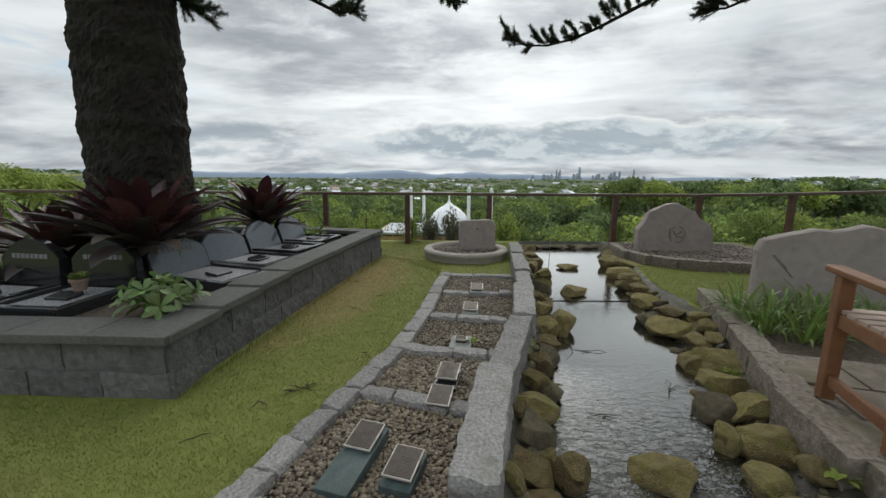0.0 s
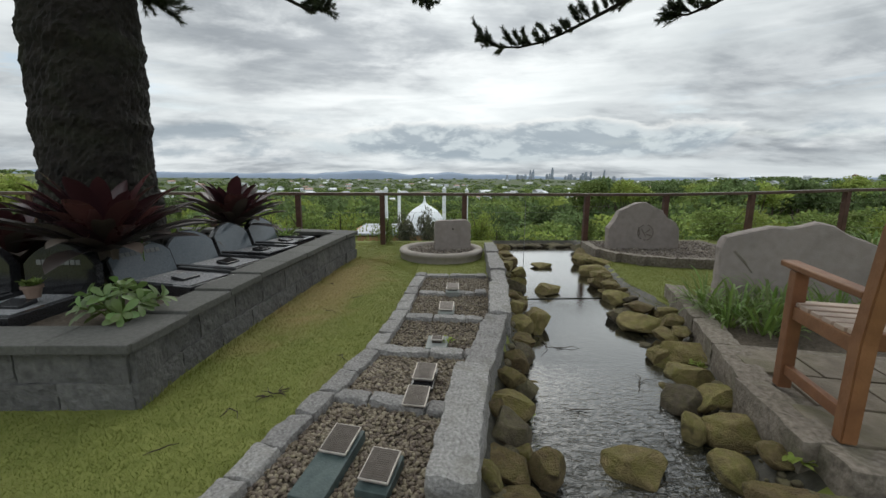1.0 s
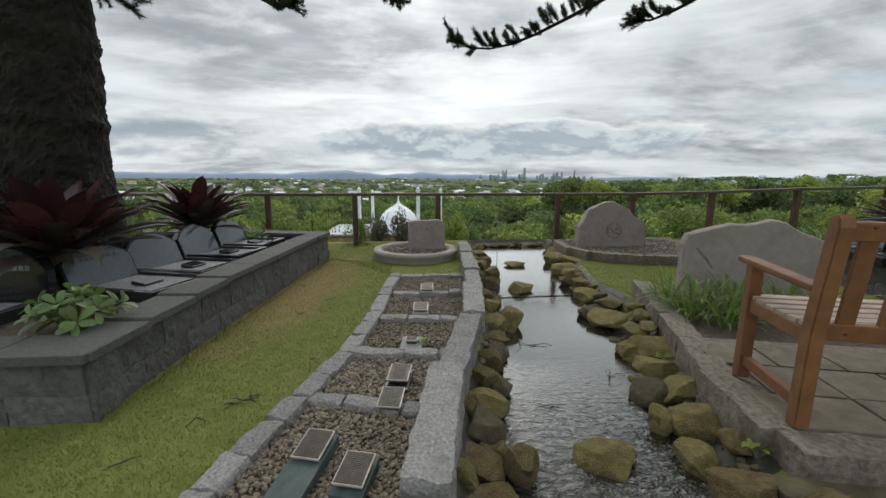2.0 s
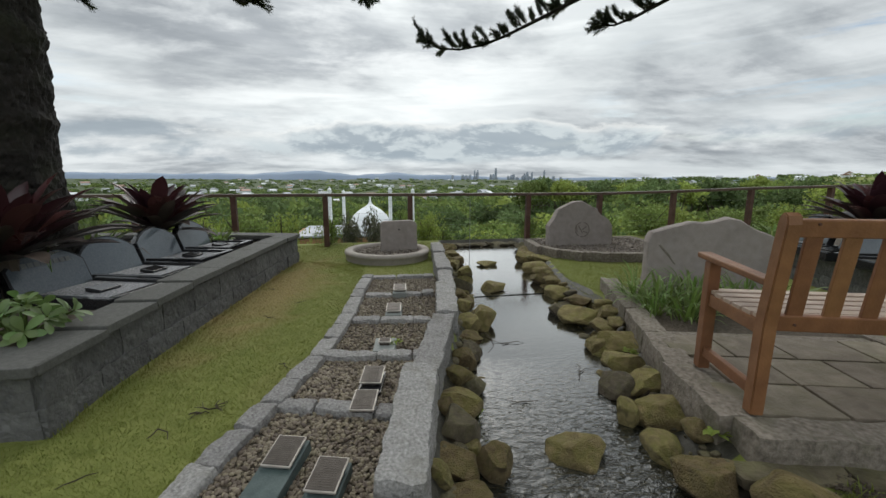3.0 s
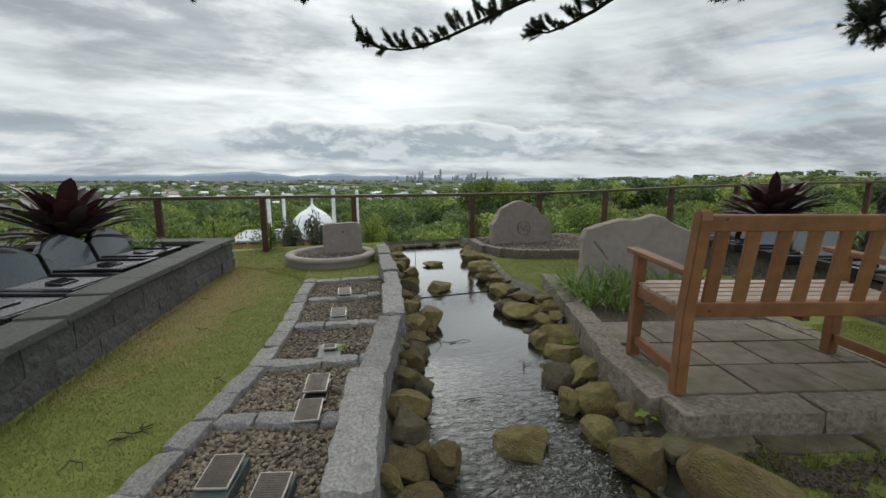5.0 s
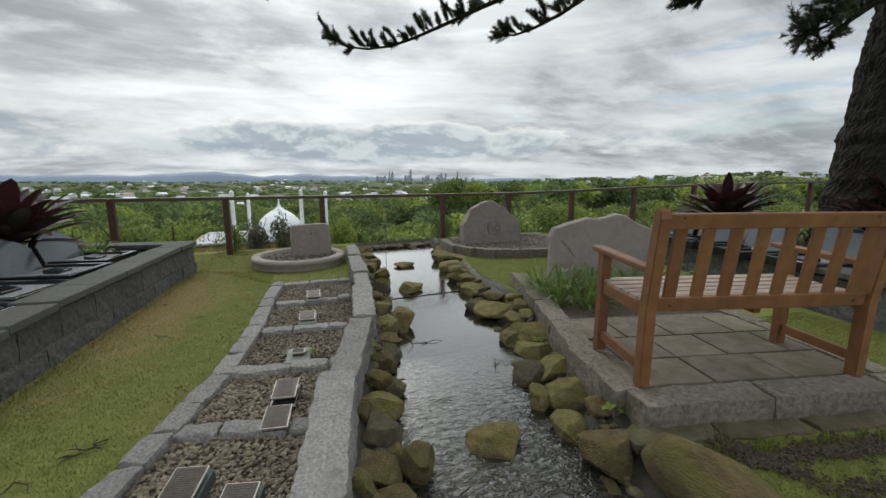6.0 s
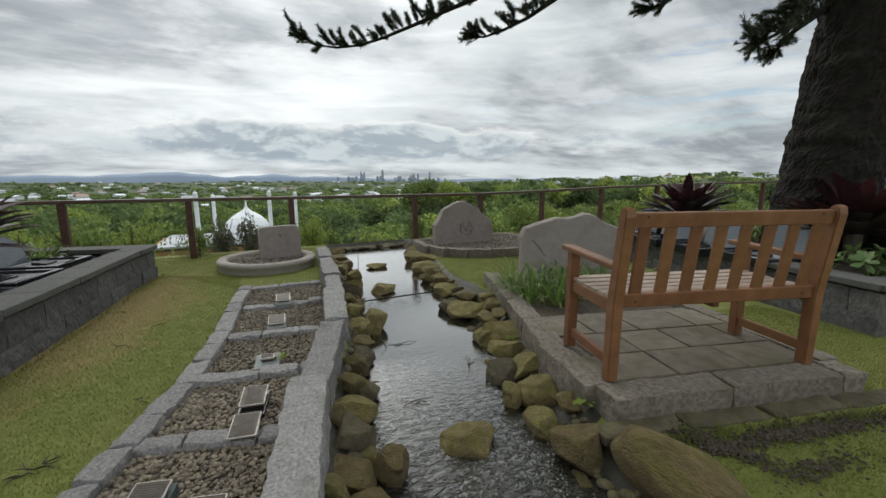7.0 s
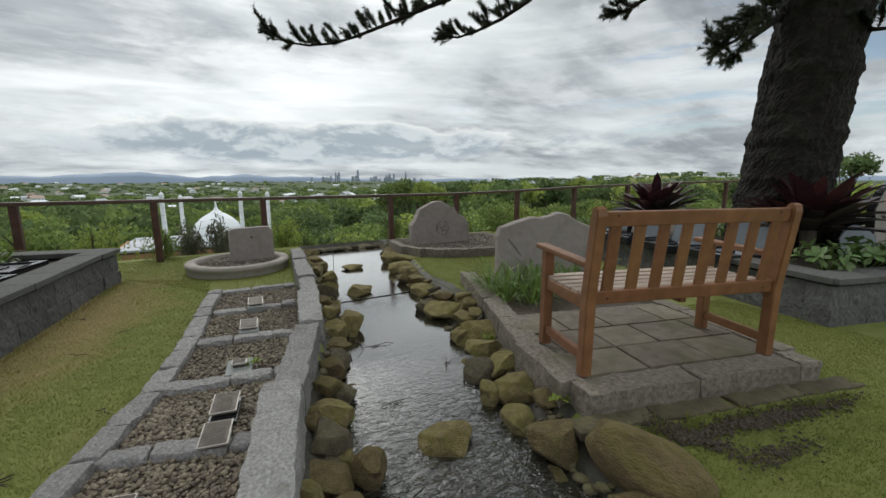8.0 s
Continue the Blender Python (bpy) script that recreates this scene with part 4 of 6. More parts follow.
def ring_memorial():
    at = pose(0.34, 5.93, 0)
    top = thing("ring_planter", "round cast concrete ring filled with gravel on the lawn", "planter", at=at)
    bm = bmesh.new()
    prof = [(0.50, 0.0), (0.50, 0.115), (0.515, 0.135), (0.56, 0.14), (0.61, 0.135), (0.625, 0.115), (0.625, 0.085), (0.61, 0.075), (0.605, 0.0)]
    n = 72
    rings = [[bm.verts.new((r * math.cos(2 * math.pi * k / n), r * math.sin(2 * math.pi * k / n), z)) for r, z in prof] for k in range(n)]
    for k in range(n):
        a, b = rings[k], rings[(k + 1) % n]
        for j in range(len(prof) - 1):
            bm.faces.new((a[j], a[j + 1], b[j + 1], b[j]))
    bmesh.ops.recalc_face_normals(bm, faces=bm.faces)
    part("ring", bm, M_CONCRETE, top, at=at, smooth=True)
    bm = bmesh.new()
    bmesh.ops.create_circle(bm, cap_ends=True, segments=48, radius=0.52, matrix=pose(0, 0, 0.085))
    part("gravel", bm, M_GRAVEL, top, "brown gravel fill", at=at)
    at = pose(0.52, 6.06, 0.08, -3, 0, 3)
    stone = thing("memorial_stone", "small grey sandstone tablet with rounded corners standing in gravel", "memorial stone", at=at)
    line = [(-0.275, 0), (0.275, 0)]
    for a in range(0, 91, 15):
        line.append((0.175 + 0.1 * math.cos(radians(a)), 0.36 + 0.1 * math.sin(radians(a))))
    for a in range(90, 181, 15):
        line.append((-0.215 + 0.06 * math.cos(radians(a)), 0.39 + 0.06 * math.sin(radians(a))))
    part("tablet", stone_slab("tablet", line, 0.12, 4.0, M_SANDSTONE, 0.004), M_SANDSTONE, stone, at=at)
    bm = bmesh.new()
    bmesh.ops.create_cone(bm, cap_ends=True, segments=12, radius1=0.016, radius2=0.012, depth=0.02, matrix=pose(0, 0, 0, 90))
    part("stud", bm, M_BRONZE, stone, "small dark metal stud", at=at @ pose(0.0, -0.066, 0.32))


ring_memorial()


def gravel_scatter(name, inside, count, z, seed):
    """Loose stones over a bed of gravel."""
    rng = random.Random(seed)
    places, sizes = [], []
    while len(places) < count:
        x, y = rng.uniform(-0.5, 5.2), rng.uniform(4.9, 6.9)
        if inside(x, y):
            s = rng.uniform(0.018, 0.04)
            places.append((x, y, z + 0.2 * s))
            sizes.append(s)
    scatter_mesh(name, places, sizes, (0.5, 0.8), 1, M_GRAVEL_STONE, seed, "small brown and grey gravel stones", "gravel", 0.1)


M_GRAVEL_STONE = mat("gravel_stone", (0.09, 0.07, 0.055), (0.26, 0.22, 0.18), 20, 0.85, 0.0, 60, vary=0.4, island=True)
gravel_scatter("gravel_stones", lambda x, y: math.hypot(x - 0.34, y - 5.93) < 0.49, 900, 0.086, 61)
gravel_scatter("gravel_stones", lambda x, y: 2.85 < x < 4.9 and y > 5.12 + 0.5 * max(0, 3.4 - x) and y < 6.8, 2200, 0.076, 62)


def grey_stone_memorial():
    """The rounded boulder stone and its curved edging."""
    at = pose(3.56, 6.12, 0.06, -4, 0, -4)
    stone = thing("memorial_stone", "broad rounded grey sandstone memorial with a carved roundel", "memorial stone", at=at)
    line = [(-0.56, 0), (0.55, 0), (0.56, 0.33), (0.50, 0.43), (0.37, 0.50), (0.27, 0.62), (0.12, 0.69), (0.02, 0.74), (-0.14, 0.73), (-0.27, 0.67), (-0.38, 0.62), (-0.46, 0.47), (-0.56, 0.34)]
    part("slab", stone_slab("slab", line, 0.16, 9.0, M_SANDSTONE, 0.016), M_SANDSTONE, stone, at=at)
    bm = bmesh.new()
    n = 40
    for k in range(n):
        if 8 < k < 12 or 26 < k < 29:
            continue
        a = 2 * math.pi * k / n
        add_box(bm, (0.024, 0.008, 0.012), pose(0.12 * math.cos(a), 0, 0.12 * math.sin(a), 0, -math.degrees(a) + 90, 0))
    for x, z, r, s in ((-0.03, 0.0, 60, 0.14), (0.03, 0.02, -40, 0.1), (0.05, -0.04, 15, 0.08), (-0.10, 0.02, 80, 0.12)):
        add_box(bm, (s, 0.008, 0.014), pose(x, 0, z, 0, r, 0))
    part("carving", bm, M_GRANITE_OLD, stone, "worn carved roundel", at=at @ pose(0.02, -0.081, 0.27))
    edge = thing("garden_edging", "low curved hewn stone edging round a gravel bed", "edging")
    line = [Vector((x, y, 0)) for x, y in ((2.72, 6.45), (2.66, 5.95), (2.74, 5.55), (2.98, 5.22), (3.35, 5.02), (3.80, 4.92), (4.35, 4.92), (4.95, 5.0))]
    for k, (p, way) in enumerate(along(line, 0.36)):
        c = p + way * 0.18 + Vector((-way.y, way.x, 0)) * 0.06
        smooth_part("edging_stone", rough_block((0.375, 0.12, 0.15), 170 + k, 0.010, 5, 0.014, 9), M_GRANITE_OLD, edge, at=pose(c.x, c.y, 0.055, 0, 0, heading(way)))
    bm = bmesh.new()
    rim = [(2.76, 6.5), (2.72, 5.95), (2.8, 5.6), (3.02, 5.28), (3.37, 5.1), (3.80, 5.0), (4.35, 5.0), (4.95, 5.1), (5.1, 6.9), (2.9, 6.9)]
    bm.faces.new([bm.verts.new((x, y, 0.075)) for x, y in rim])
    part("gravel", bm, M_GRAVEL, edge, "brown gravel and leaf litter")


grey_stone_memorial()


def great_stone():
    a, b = Vector((2.79, 3.50, 0)), Vector((3.90, 3.10, 0))
    at = Matrix.Translation((a + b) / 2) @ pose(0, 0, 0.06, -3, 0, heading(b - a))
    stone = thing("memorial_stone", "large wavy-topped grey sandstone slab behind strappy plants", "memorial stone", at=at)
    w = (b - a).length / 2
    line = [(-w, 0), (w, 0), (w + 0.01, 0.42), (w - 0.04, 0.56), (0.46, 0.60), (0.36, 0.64), (0.24, 0.715), (0.12, 0.74), (0.02, 0.71), (-0.08, 0.685), (-0.2, 0.69), (-0.30, 0.665), (-0.40, 0.64), (-w + 0.04, 0.58), (-w, 0.48)]
    part("slab", stone_slab("slab", line, 0.15, 15.0, M_SANDSTONE, 0.012), M_SANDSTONE, stone, at=at)
    bm = bmesh.new()
    add_box(bm, (0.16, 0.006, 0.018), pose(0, 0, 0, 0, 48, 0))
    add_box(bm, (0.10, 0.006, 0.010), pose(0.07, 0, -0.09, 0, 52, 0))
    part("scar", bm, M_GRANITE_OLD, stone, "dark weathered crack", at=at @ pose(-0.43, -0.077, 0.40))


great_stone()

# ---- graves in the planters ----


def headstone_mesh(w, h, thick):
    line = [(-w / 2, 0), (w / 2, 0), (w / 2, h * 0.62)]
    for k in range(1, 12):
        f = k / 12
        line.append((w / 2 - w * f, h * (0.62 + 0.38 * math.sin(math.pi * f) ** 0.8)))
    line.append((-w / 2, h * 0.62))
    bm = bmesh.new()
    faces = []
    for y in (-thick / 2, thick / 2):
        faces.append([bm.verts.new((x, y, z)) for x, z in line])
    n = len(line)
    bm.faces.new(faces[0][::-1])
    bm.faces.new(faces[1])
    for k in range(n):
        bm.faces.new((faces[0][k], faces[0][(k + 1) % n], faces[1][(k + 1) % n], faces[1][k]))
    bmesh.ops.recalc_face_normals(bm, faces=bm.faces)
    bmesh.ops.bevel(bm, geom=[e for e in bm.edges if e.calc_face_angle(0) > 1.2], offset=0.006, segments=2, affect="EDGES")
    return bm


def grave(x, y, z, turn, label, width=0.56, length=0.55, height=0.34, lean=-22, bars=1, group="graves in the planter", stone=None):
    """A headstone and the framed bed of white chips before it; its face looks towards its own -y."""
    at = pose(x, y, z, 0, 0, turn)
    top = thing("grave", label, "grave", group, at=at)
    head = part("headstone", headstone_mesh(width * 0.96, height, 0.07), M_BLACK, top, "polished black granite headstone", at=at @ pose(0, 0.02, 0.01, lean, 0, 0))
    # added face panel; the blue-grey one carries the painted sky reflection
    if stone:
        face = part("face", headstone_mesh(width * 0.93, height - 0.012, 0.016), stone, head, "thin paler panel added over the headstone's face")
        face.matrix_basis = pose(0, -0.030, 0.002)
    for k in range(bars):
        bm = bmesh.new()
        for j in range(8):
            add_box(bm, (width * 0.058, 0.003, 0.034), pose(width * 0.075 * (j - 3.5), 0, 0))
        b = part("inscription", bm, M_INSCRIBED, head, "pale engraved bar")
        b.matrix_basis = pose(0, -0.0395 if stone else -0.0365, height * (0.66 - 0.2 * k))
    for k in (-1, 1):
        part("side_kerb", box((0.05, length, 0.09), None, 0.005, 2), M_BLACK, top, at=at @ pose(k * (width / 2 - 0.025), -length / 2 - 0.03, 0.03))
    part("front_kerb", box((width - 0.104, 0.05, 0.09), None, 0.005, 2), M_BLACK, top, at=at @ pose(0, -length, 0.03))
    part("gravel", box((width - 0.104, length - 0.06, 0.03)), M_CHIP, top, "white marble chips", at=at @ pose(0, -length / 2 - 0.02, 0.035))
    part("tablet", box((0.16, 0.12, 0.03), pose(0, 0, 0, 8), 0.004, 2), M_BLACK, top, "small black granite tablet", at=at @ pose(0.0, -length * 0.55, 0.062))


GRAVE = "black granite grave with white chips"
# along the side wall
for k, (x, y) in enumerate(((-2.20, 3.32), (-2.12, 3.90), (-2.04, 4.56), (-1.96, 5.22))):
    grave(x, y, 0.315, 72 + k * 2, GRAVE + " beside bromeliads", 0.56, (0.68, 0.62, 0.56, 0.5)[k], 0.35, -20, 1 if k < 1 else 0, stone=M_SKY_FACE)
# facing the lawn
for x, y in ((-3.02, 2.86), (-2.47, 2.84)):
    grave(x, y, 0.315, -8 if x < -2.6 else -4, GRAVE + " facing the lawn", 0.52, 0.56, 0.38, -4, 1)
grave(-3.62, 2.9, 0.315, -6, GRAVE + " facing the lawn", 0.52, 0.56, 0.38, -4, 1)
# the planter by the seat
for k, (x, y) in enumerate(((5.45, 3.95), (5.25, 3.30), (5.05, 2.65), (4.95, 2.0))):
    grave(x, y, 0.35, -108, "granite grave in the planter behind the seat", 0.56, 0.5, 0.40, -14, 0, "graves behind the seat", M_SKY_FACE)
grave(6.35, 1.25, 0.35, -10, "tall granite grave near the planter's front", 0.7, 0.5, 0.78, -4, 0, "graves behind the seat", M_SANDSTONE)
grave(5.75, 1.32, 0.35, -14, "granite grave near the planter's front", 0.6, 0.5, 0.34, -15, 0, "graves behind the seat", M_SKY_FACE)


def flower_pot():
    at = pose(-2.44, 2.60, 0.40)
    top = thing("flower_pot", "small terracotta pot with a leafy seedling on a grave", "flower pot", at=at)
    bm = bmesh.new()
    bmesh.ops.create_cone(bm, cap_ends=True, segments=20, radius1=0.035, radius2=0.05, depth=0.07, matrix=pose(0, 0, 0.035))
    bmesh.ops.create_cone(bm, cap_ends=True, segments=20, radius1=0.056, radius2=0.056, depth=0.018, matrix=pose(0, 0, 0.072))
    part("pot", bm, mat("terracotta", (0.18, 0.12, 0.09), (0.26, 0.18, 0.14), 20, 0.85, 0.2, 80), top, at=at)
    bm = bmesh.new()
    rng = random.Random(3)
    for k in range(40):
        add_leaf(bm, Vector((rng.uniform(-0.03, 0.03), rng.uniform(-0.03, 0.03), 0.08)), Vector((rng.gauss(0, 1), rng.gauss(0, 1), 1.2)).normalized(), rng.uniform(0.05, 0.09), 0.025)
    part("seedling", bm, M_LEAF_B, top, at=at)



def add_leaf(bm, base, way, length, width, droop=0.25, crease=0.15, parts=2):
    """A pointed leaf of a few facets, folded along its rib."""
    way = Vector(way).normalized()
    side = way.cross(Vector((0, 0, 1)))
    side = side.normalized() if side.length > 1e-3 else Vector((1, 0, 0))
    up = side.cross(way)
    rows = []
    for k in range(parts + 1):
        f = k / parts
        p = Vector(base) + way * length * f - Vector((0, 0, 1)) * droop * length * f * f
        w = width * 0.5 * (0.35 + 1.3 * math.sin(math.pi * min(1, 0.12 + 0.8 * f)) * 0.6) if k < parts else 0
        if w:
            rows.append([bm.verts.new(p - side * w + up * w * crease), bm.verts.new(p), bm.verts.new(p + side * w + up * w * crease)])
        else:
            rows.append([bm.verts.new(p)])
    for a, b in zip(rows, rows[1:]):
        if len(b) == 3:
            bm.faces.new((a[0], a[1], b[1], b[0]))
            bm.faces.new((a[1], a[2], b[2], b[1]))
        else:
            bm.faces.new((a[0], a[1], b[0]))
            bm.faces.new((a[1], a[2], b[0]))


flower_pot()


def strap_leaf(bm, base, turn, rise, length, width, curl, parts=7, fold=0.35):
    """A long channelled leaf that arches over. rise: degrees above level at its foot; curl: degrees it bends down over its length."""
    d = Vector((math.cos(turn), math.sin(turn), 0))
    side = Vector((-math.sin(turn), math.cos(turn), 0))
    p, rows = Vector(base), []
    for k in range(parts + 1):
        f = k / parts
        a = radians(rise - curl * f * f)
        way = d * math.cos(a) + Vector((0, 0, math.sin(a)))
        up = -d * math.sin(a) + Vector((0, 0, math.cos(a)))
        w = width * 0.5 * (0.75 + 0.5 * f if f < 0.5 else max(0.02, 1.0 * (1 - ((f - 0.5) / 0.5) ** 3.2)))
        rows.append([bm.verts.new(p - side * w + up * w * fold), bm.verts.new(p), bm.verts.new(p + side * w + up * w * fold)])
        p = p + way * (length / parts)
    for a, b in zip(rows, rows[1:]):
        bm.faces.new((a[0], a[1], b[1], b[0]))
        bm.faces.new((a[1], a[2], b[2], b[1]))


def bromeliad(x, y, z, size, seed, label):
    at = pose(x, y, z)
    top = thing("bromeliad", label, "plant", "bromeliads", at=at)
    bm = bmesh.new()
    add_path_tube(bm, ((0, 0, 0.30 - z), (0.02, 0.0, 0.16 - z / 2), (0, 0, 0.06)), (0.05, 0.06, 0.07), 9)
    part("stem", bm, M_BARK_FAR, top, at=at)
    rng = random.Random(seed)
    for name, material, count, lo, hi, reach, text in (("inner_leaves", M_BROM, 34, 30, 74, 0.58, "glossy maroon leaves"), ("outer_leaves", M_BROM_LOW, 22, 10, 42, 0.60, "dull green and bronze leaves")):
        bm = bmesh.new()
        for k in range(count):
            turn = k * 2.39996 + rng.uniform(-0.2, 0.2)
            rise = lo + (hi - lo) * ((k + 0.5) / count) + rng.uniform(-6, 6)
            strap_leaf(bm, (0.03 * math.cos(turn), 0.03 * math.sin(turn), 0.04), turn, rise, size * reach * rng.uniform(0.85, 1.15), size * 0.13 * rng.uniform(0.85, 1.15), rng.uniform(15, 45), 9)
        ob = part(name, bm, material, top, text, smooth=True, at=at)


bromeliad(-2.38, 3.17, 0.56, 1.12, 1, "large maroon bromeliad against the pine trunk")
bromeliad(-2.30, 5.10, 0.52, 1.12, 2, "maroon bromeliad behind the headstones")
bromeliad(-3.25, 3.35, 0.42, 0.95, 6, "maroon bromeliad against the pine trunk")
bromeliad(5.78, 3.56, 0.58, 1.08, 3, "maroon bromeliad behind the seat")
bromeliad(5.25, 1.60, 0.60, 1.1, 4, "large maroon bromeliad at the foot of the trunk")
bromeliad(6.35, 1.75, 0.50, 1.05, 5, "maroon bromeliad at the foot of the trunk")


def strappy_clump(x, y, z, count, length, width, seed, label, material=None, name="strappy_plant", lo=35, hi=85):
    rng = random.Random(seed)
    bm = bmesh.new()
    for k in range(count):
        turn = rng.uniform(0, 2 * math.pi)
        r = 0.10 * math.sqrt(rng.random()) * length / 0.35
        strap_leaf(bm, (r * math.cos(turn), r * math.sin(turn), 0), turn + rng.uniform(-0.6, 0.6), rng.uniform(lo, hi), length * rng.uniform(0.6, 1.2), width * rng.uniform(0.7, 1.2), rng.uniform(60, 150), 5, 0.3)
    return tagged(part(name, bm, material or M_STRAP, smooth=True, at=pose(x, y, z)), label, "plant", "strappy plants")


for k, (x, y) in enumerate(((2.36, 2.78), (2.52, 2.62), (2.60, 2.95), (2.78, 2.78), (2.92, 3.05), (3.05, 2.75), (3.3, 2.80), (3.5, 2.72), (2.45, 3.15))):
    strappy_clump(x, y, 0.06, 52, 0.36, 0.017, 30 + k, "green strappy clump at the foot of a memorial stone")
for k, (x, y, s) in enumerate(((-2.72, 4.62, 0.55), (-2.55, 4.3, 0.45), (-3.75, 3.25, 0.5), (-3.3, 2.95, 0.35), (-1.85, 5.62, 0.25), (-2.2, 5.75, 0.3))):
    strappy_clump(x, y, 0.31, 26, s, 0.04, 50 + k, "grey-green spiky plant in the planter", M_STRAP if k % 2 == 0 else M_BROM_LOW)
for k, (x, y, s) in enumerate(((6.1, 3.0, 0.5), (6.35, 2.8, 0.55), (6.2, 2.45, 0.5), (5.3, 4.3, 0.3), (7.4, 2.2, 0.5))):
    strappy_clump(x, y, 0.35, 30, s, 0.035, 60 + k, "grey-green spiky plant in the planter")


def round_leaf(bm, base, way, up, length, width, cup=0.25):
    """A broad blunt leaf, widest beyond its middle, cupped along its rib."""
    side = way.cross(up).normalized()
    rows = []
    for f, w in ((0.0, 0.10), (0.25, 0.42), (0.5, 0.82), (0.72, 1.0), (0.9, 0.72), (1.0, 0.25)):
        p = base + way * length * f + up * length * (0.16 * f - 0.30 * f * f)
        h = width * 0.5 * w
        rows.append([bm.verts.new(p - side * h + up * h * cup), bm.verts.new(p), bm.verts.new(p + side * h + up * h * cup)])
    for a, b in zip(rows, rows[1:]):
        bm.faces.new((a[0], a[1], b[1], b[0]))
        bm.faces.new((a[1], a[2], b[2], b[1]))


def broad_plant(x, y, z, size, count, seed, label):
    """A low plant: short stalks that each end in a rosette of broad blunt leaves."""
    rng = random.Random(seed)
    at = pose(x, y, z)
    top = thing("leafy_plant", label, "plant", "leafy plants in the planters", at=at)
    stalks, leaves = bmesh.new(), bmesh.new()
    for k in range(count):
        turn, lean = k * 2.4 + rng.uniform(-0.3, 0.3), 0.15 + 1.0 * math.sqrt(k / count)
        d = Vector((math.cos(turn) * math.sin(lean), math.sin(turn) * math.sin(lean), math.cos(lean)))
        reach = size * rng.uniform(0.55, 0.95)
        tip = d * reach
        add_path_tube(stalks, (Vector((0, 0, -0.02)), tip * 0.5 + Vector((0, 0, 0.02)), tip), (0.008, 0.007, 0.005), 6)
        side = d.orthogonal().normalized()
        across = d.cross(side)
        for j in range(9):
            a = j * 2.4 + rng.uniform(-0.2, 0.2)
            out = side * math.cos(a) + across * math.sin(a)
            rise = 0.25 + 0.6 * j / 9
            way = (out + d * rise).normalized()
            up = (d - out * rise).normalized()
            round_leaf(leaves, tip - d * 0.012 * (9 - j) * 0.5, way, up, size * rng.uniform(0.27, 0.40) * (1.1 - 0.045 * j), size * rng.uniform(0.12, 0.155))
    part("stem", stalks, M_STRAP, top, at=at)
    part("leaves", leaves, M_BROAD, top, "glossy broad green leaves", smooth=True, at=at)


def flower_bunch(x, y, z):
    """A loose bunch of white cloth flowers propped on a headstone."""
    at = pose(x, y, z)
    top = thing("flower_bunch", "faded white cloth flowers propped on a headstone", "flowers", at=at)
    rng = random.Random(27)
    stalks = bmesh.new()
    for k in range(5):
        c = Vector((rng.uniform(-0.05, 0.05), rng.uniform(-0.03, 0.03), rng.uniform(0.0, 0.06)))
        add_path_tube(stalks, (Vector((0.02, 0.0, -0.12)), c * 0.5, c), (0.003, 0.003, 0.002), 5)
        bm = bmesh.new()
        for j in range(7):
            a = j * 0.9
            out = Vector((math.cos(a), math.sin(a), rng.uniform(0.3, 0.8))).normalized()
            round_leaf(bm, c, out, Vector((0, 0, 1)) - out * out.z, 0.045, 0.034)
        part("flower", bm, M_PETAL, top, smooth=True, at=at)
    part("stem", stalks, M_STRAP, top, at=at)


flower_bunch(-2.16, 3.20, 0.63)
broad_plant(-1.74, 2.36, 0.31, 0.29, 12, 71, "leafy green plant in the planter's corner")
broad_plant(4.75, 1.28, 0.34, 0.32, 9, 72, "leafy green plant in the planter's corner")
broad_plant(5.15, 1.12, 0.34, 0.34, 9, 73, "leafy green plant in the planter's corner")
broad_plant(5.6, 0.98, 0.34, 0.30, 8, 74, "leafy green plant in the planter's corner")

# ---- the two pines ----


def trunk_mesh(radius, height, shift, seed):
    """A bare pine trunk with scaly horizontal ridges."""
    n, rows = 110, int(height / 0.03)
    verts, faces = [], []
    for j in range(rows + 1):
        z = height * j / rows
        r = radius * (1 + 0.22 * math.exp(-z / 0.35) - 0.022 * z)
        for k in range(n):
            a = 2 * math.pi * k / n
            p = Vector((math.cos(a) * 2.2, math.sin(a) * 2.2, z * 2.0 + seed))
            d = 0.020 * noise.noise(Vector((p.x * 0.8, p.y * 0.8, z * 9 + seed))) + 0.02 * noise.noise(p * 1.5) + 0.014 * noise.noise(Vector((p.x * 5, p.y * 5, z * 14))) + 0.014 * noise.noise(Vector((p.x * 11, p.y * 11, z * 30)))
            d += 0.026 * max(0.0, math.cos(2 * math.pi * (z / 0.64 + 0.12 * noise.noise(p)))) ** 5 + 0.016 * max(0.0, noise.noise(Vector((p.x * 16, p.y * 16, z * 46 + seed))))
            verts.append((shift[0] * z / 2.2 + (r + d) * math.cos(a), shift[1] * z / 2.2 + (r + d) * math.sin(a), z))
    for j in range(rows):
        for k in range(n):
            i = (k + 1) % n
            faces.append((j * n + k, j * n + i, (j + 1) * n + i, (j + 1) * n + k))
    me = bpy.data.meshes.new("trunk")
    me.from_pydata(verts, [], faces)
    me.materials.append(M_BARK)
    return me


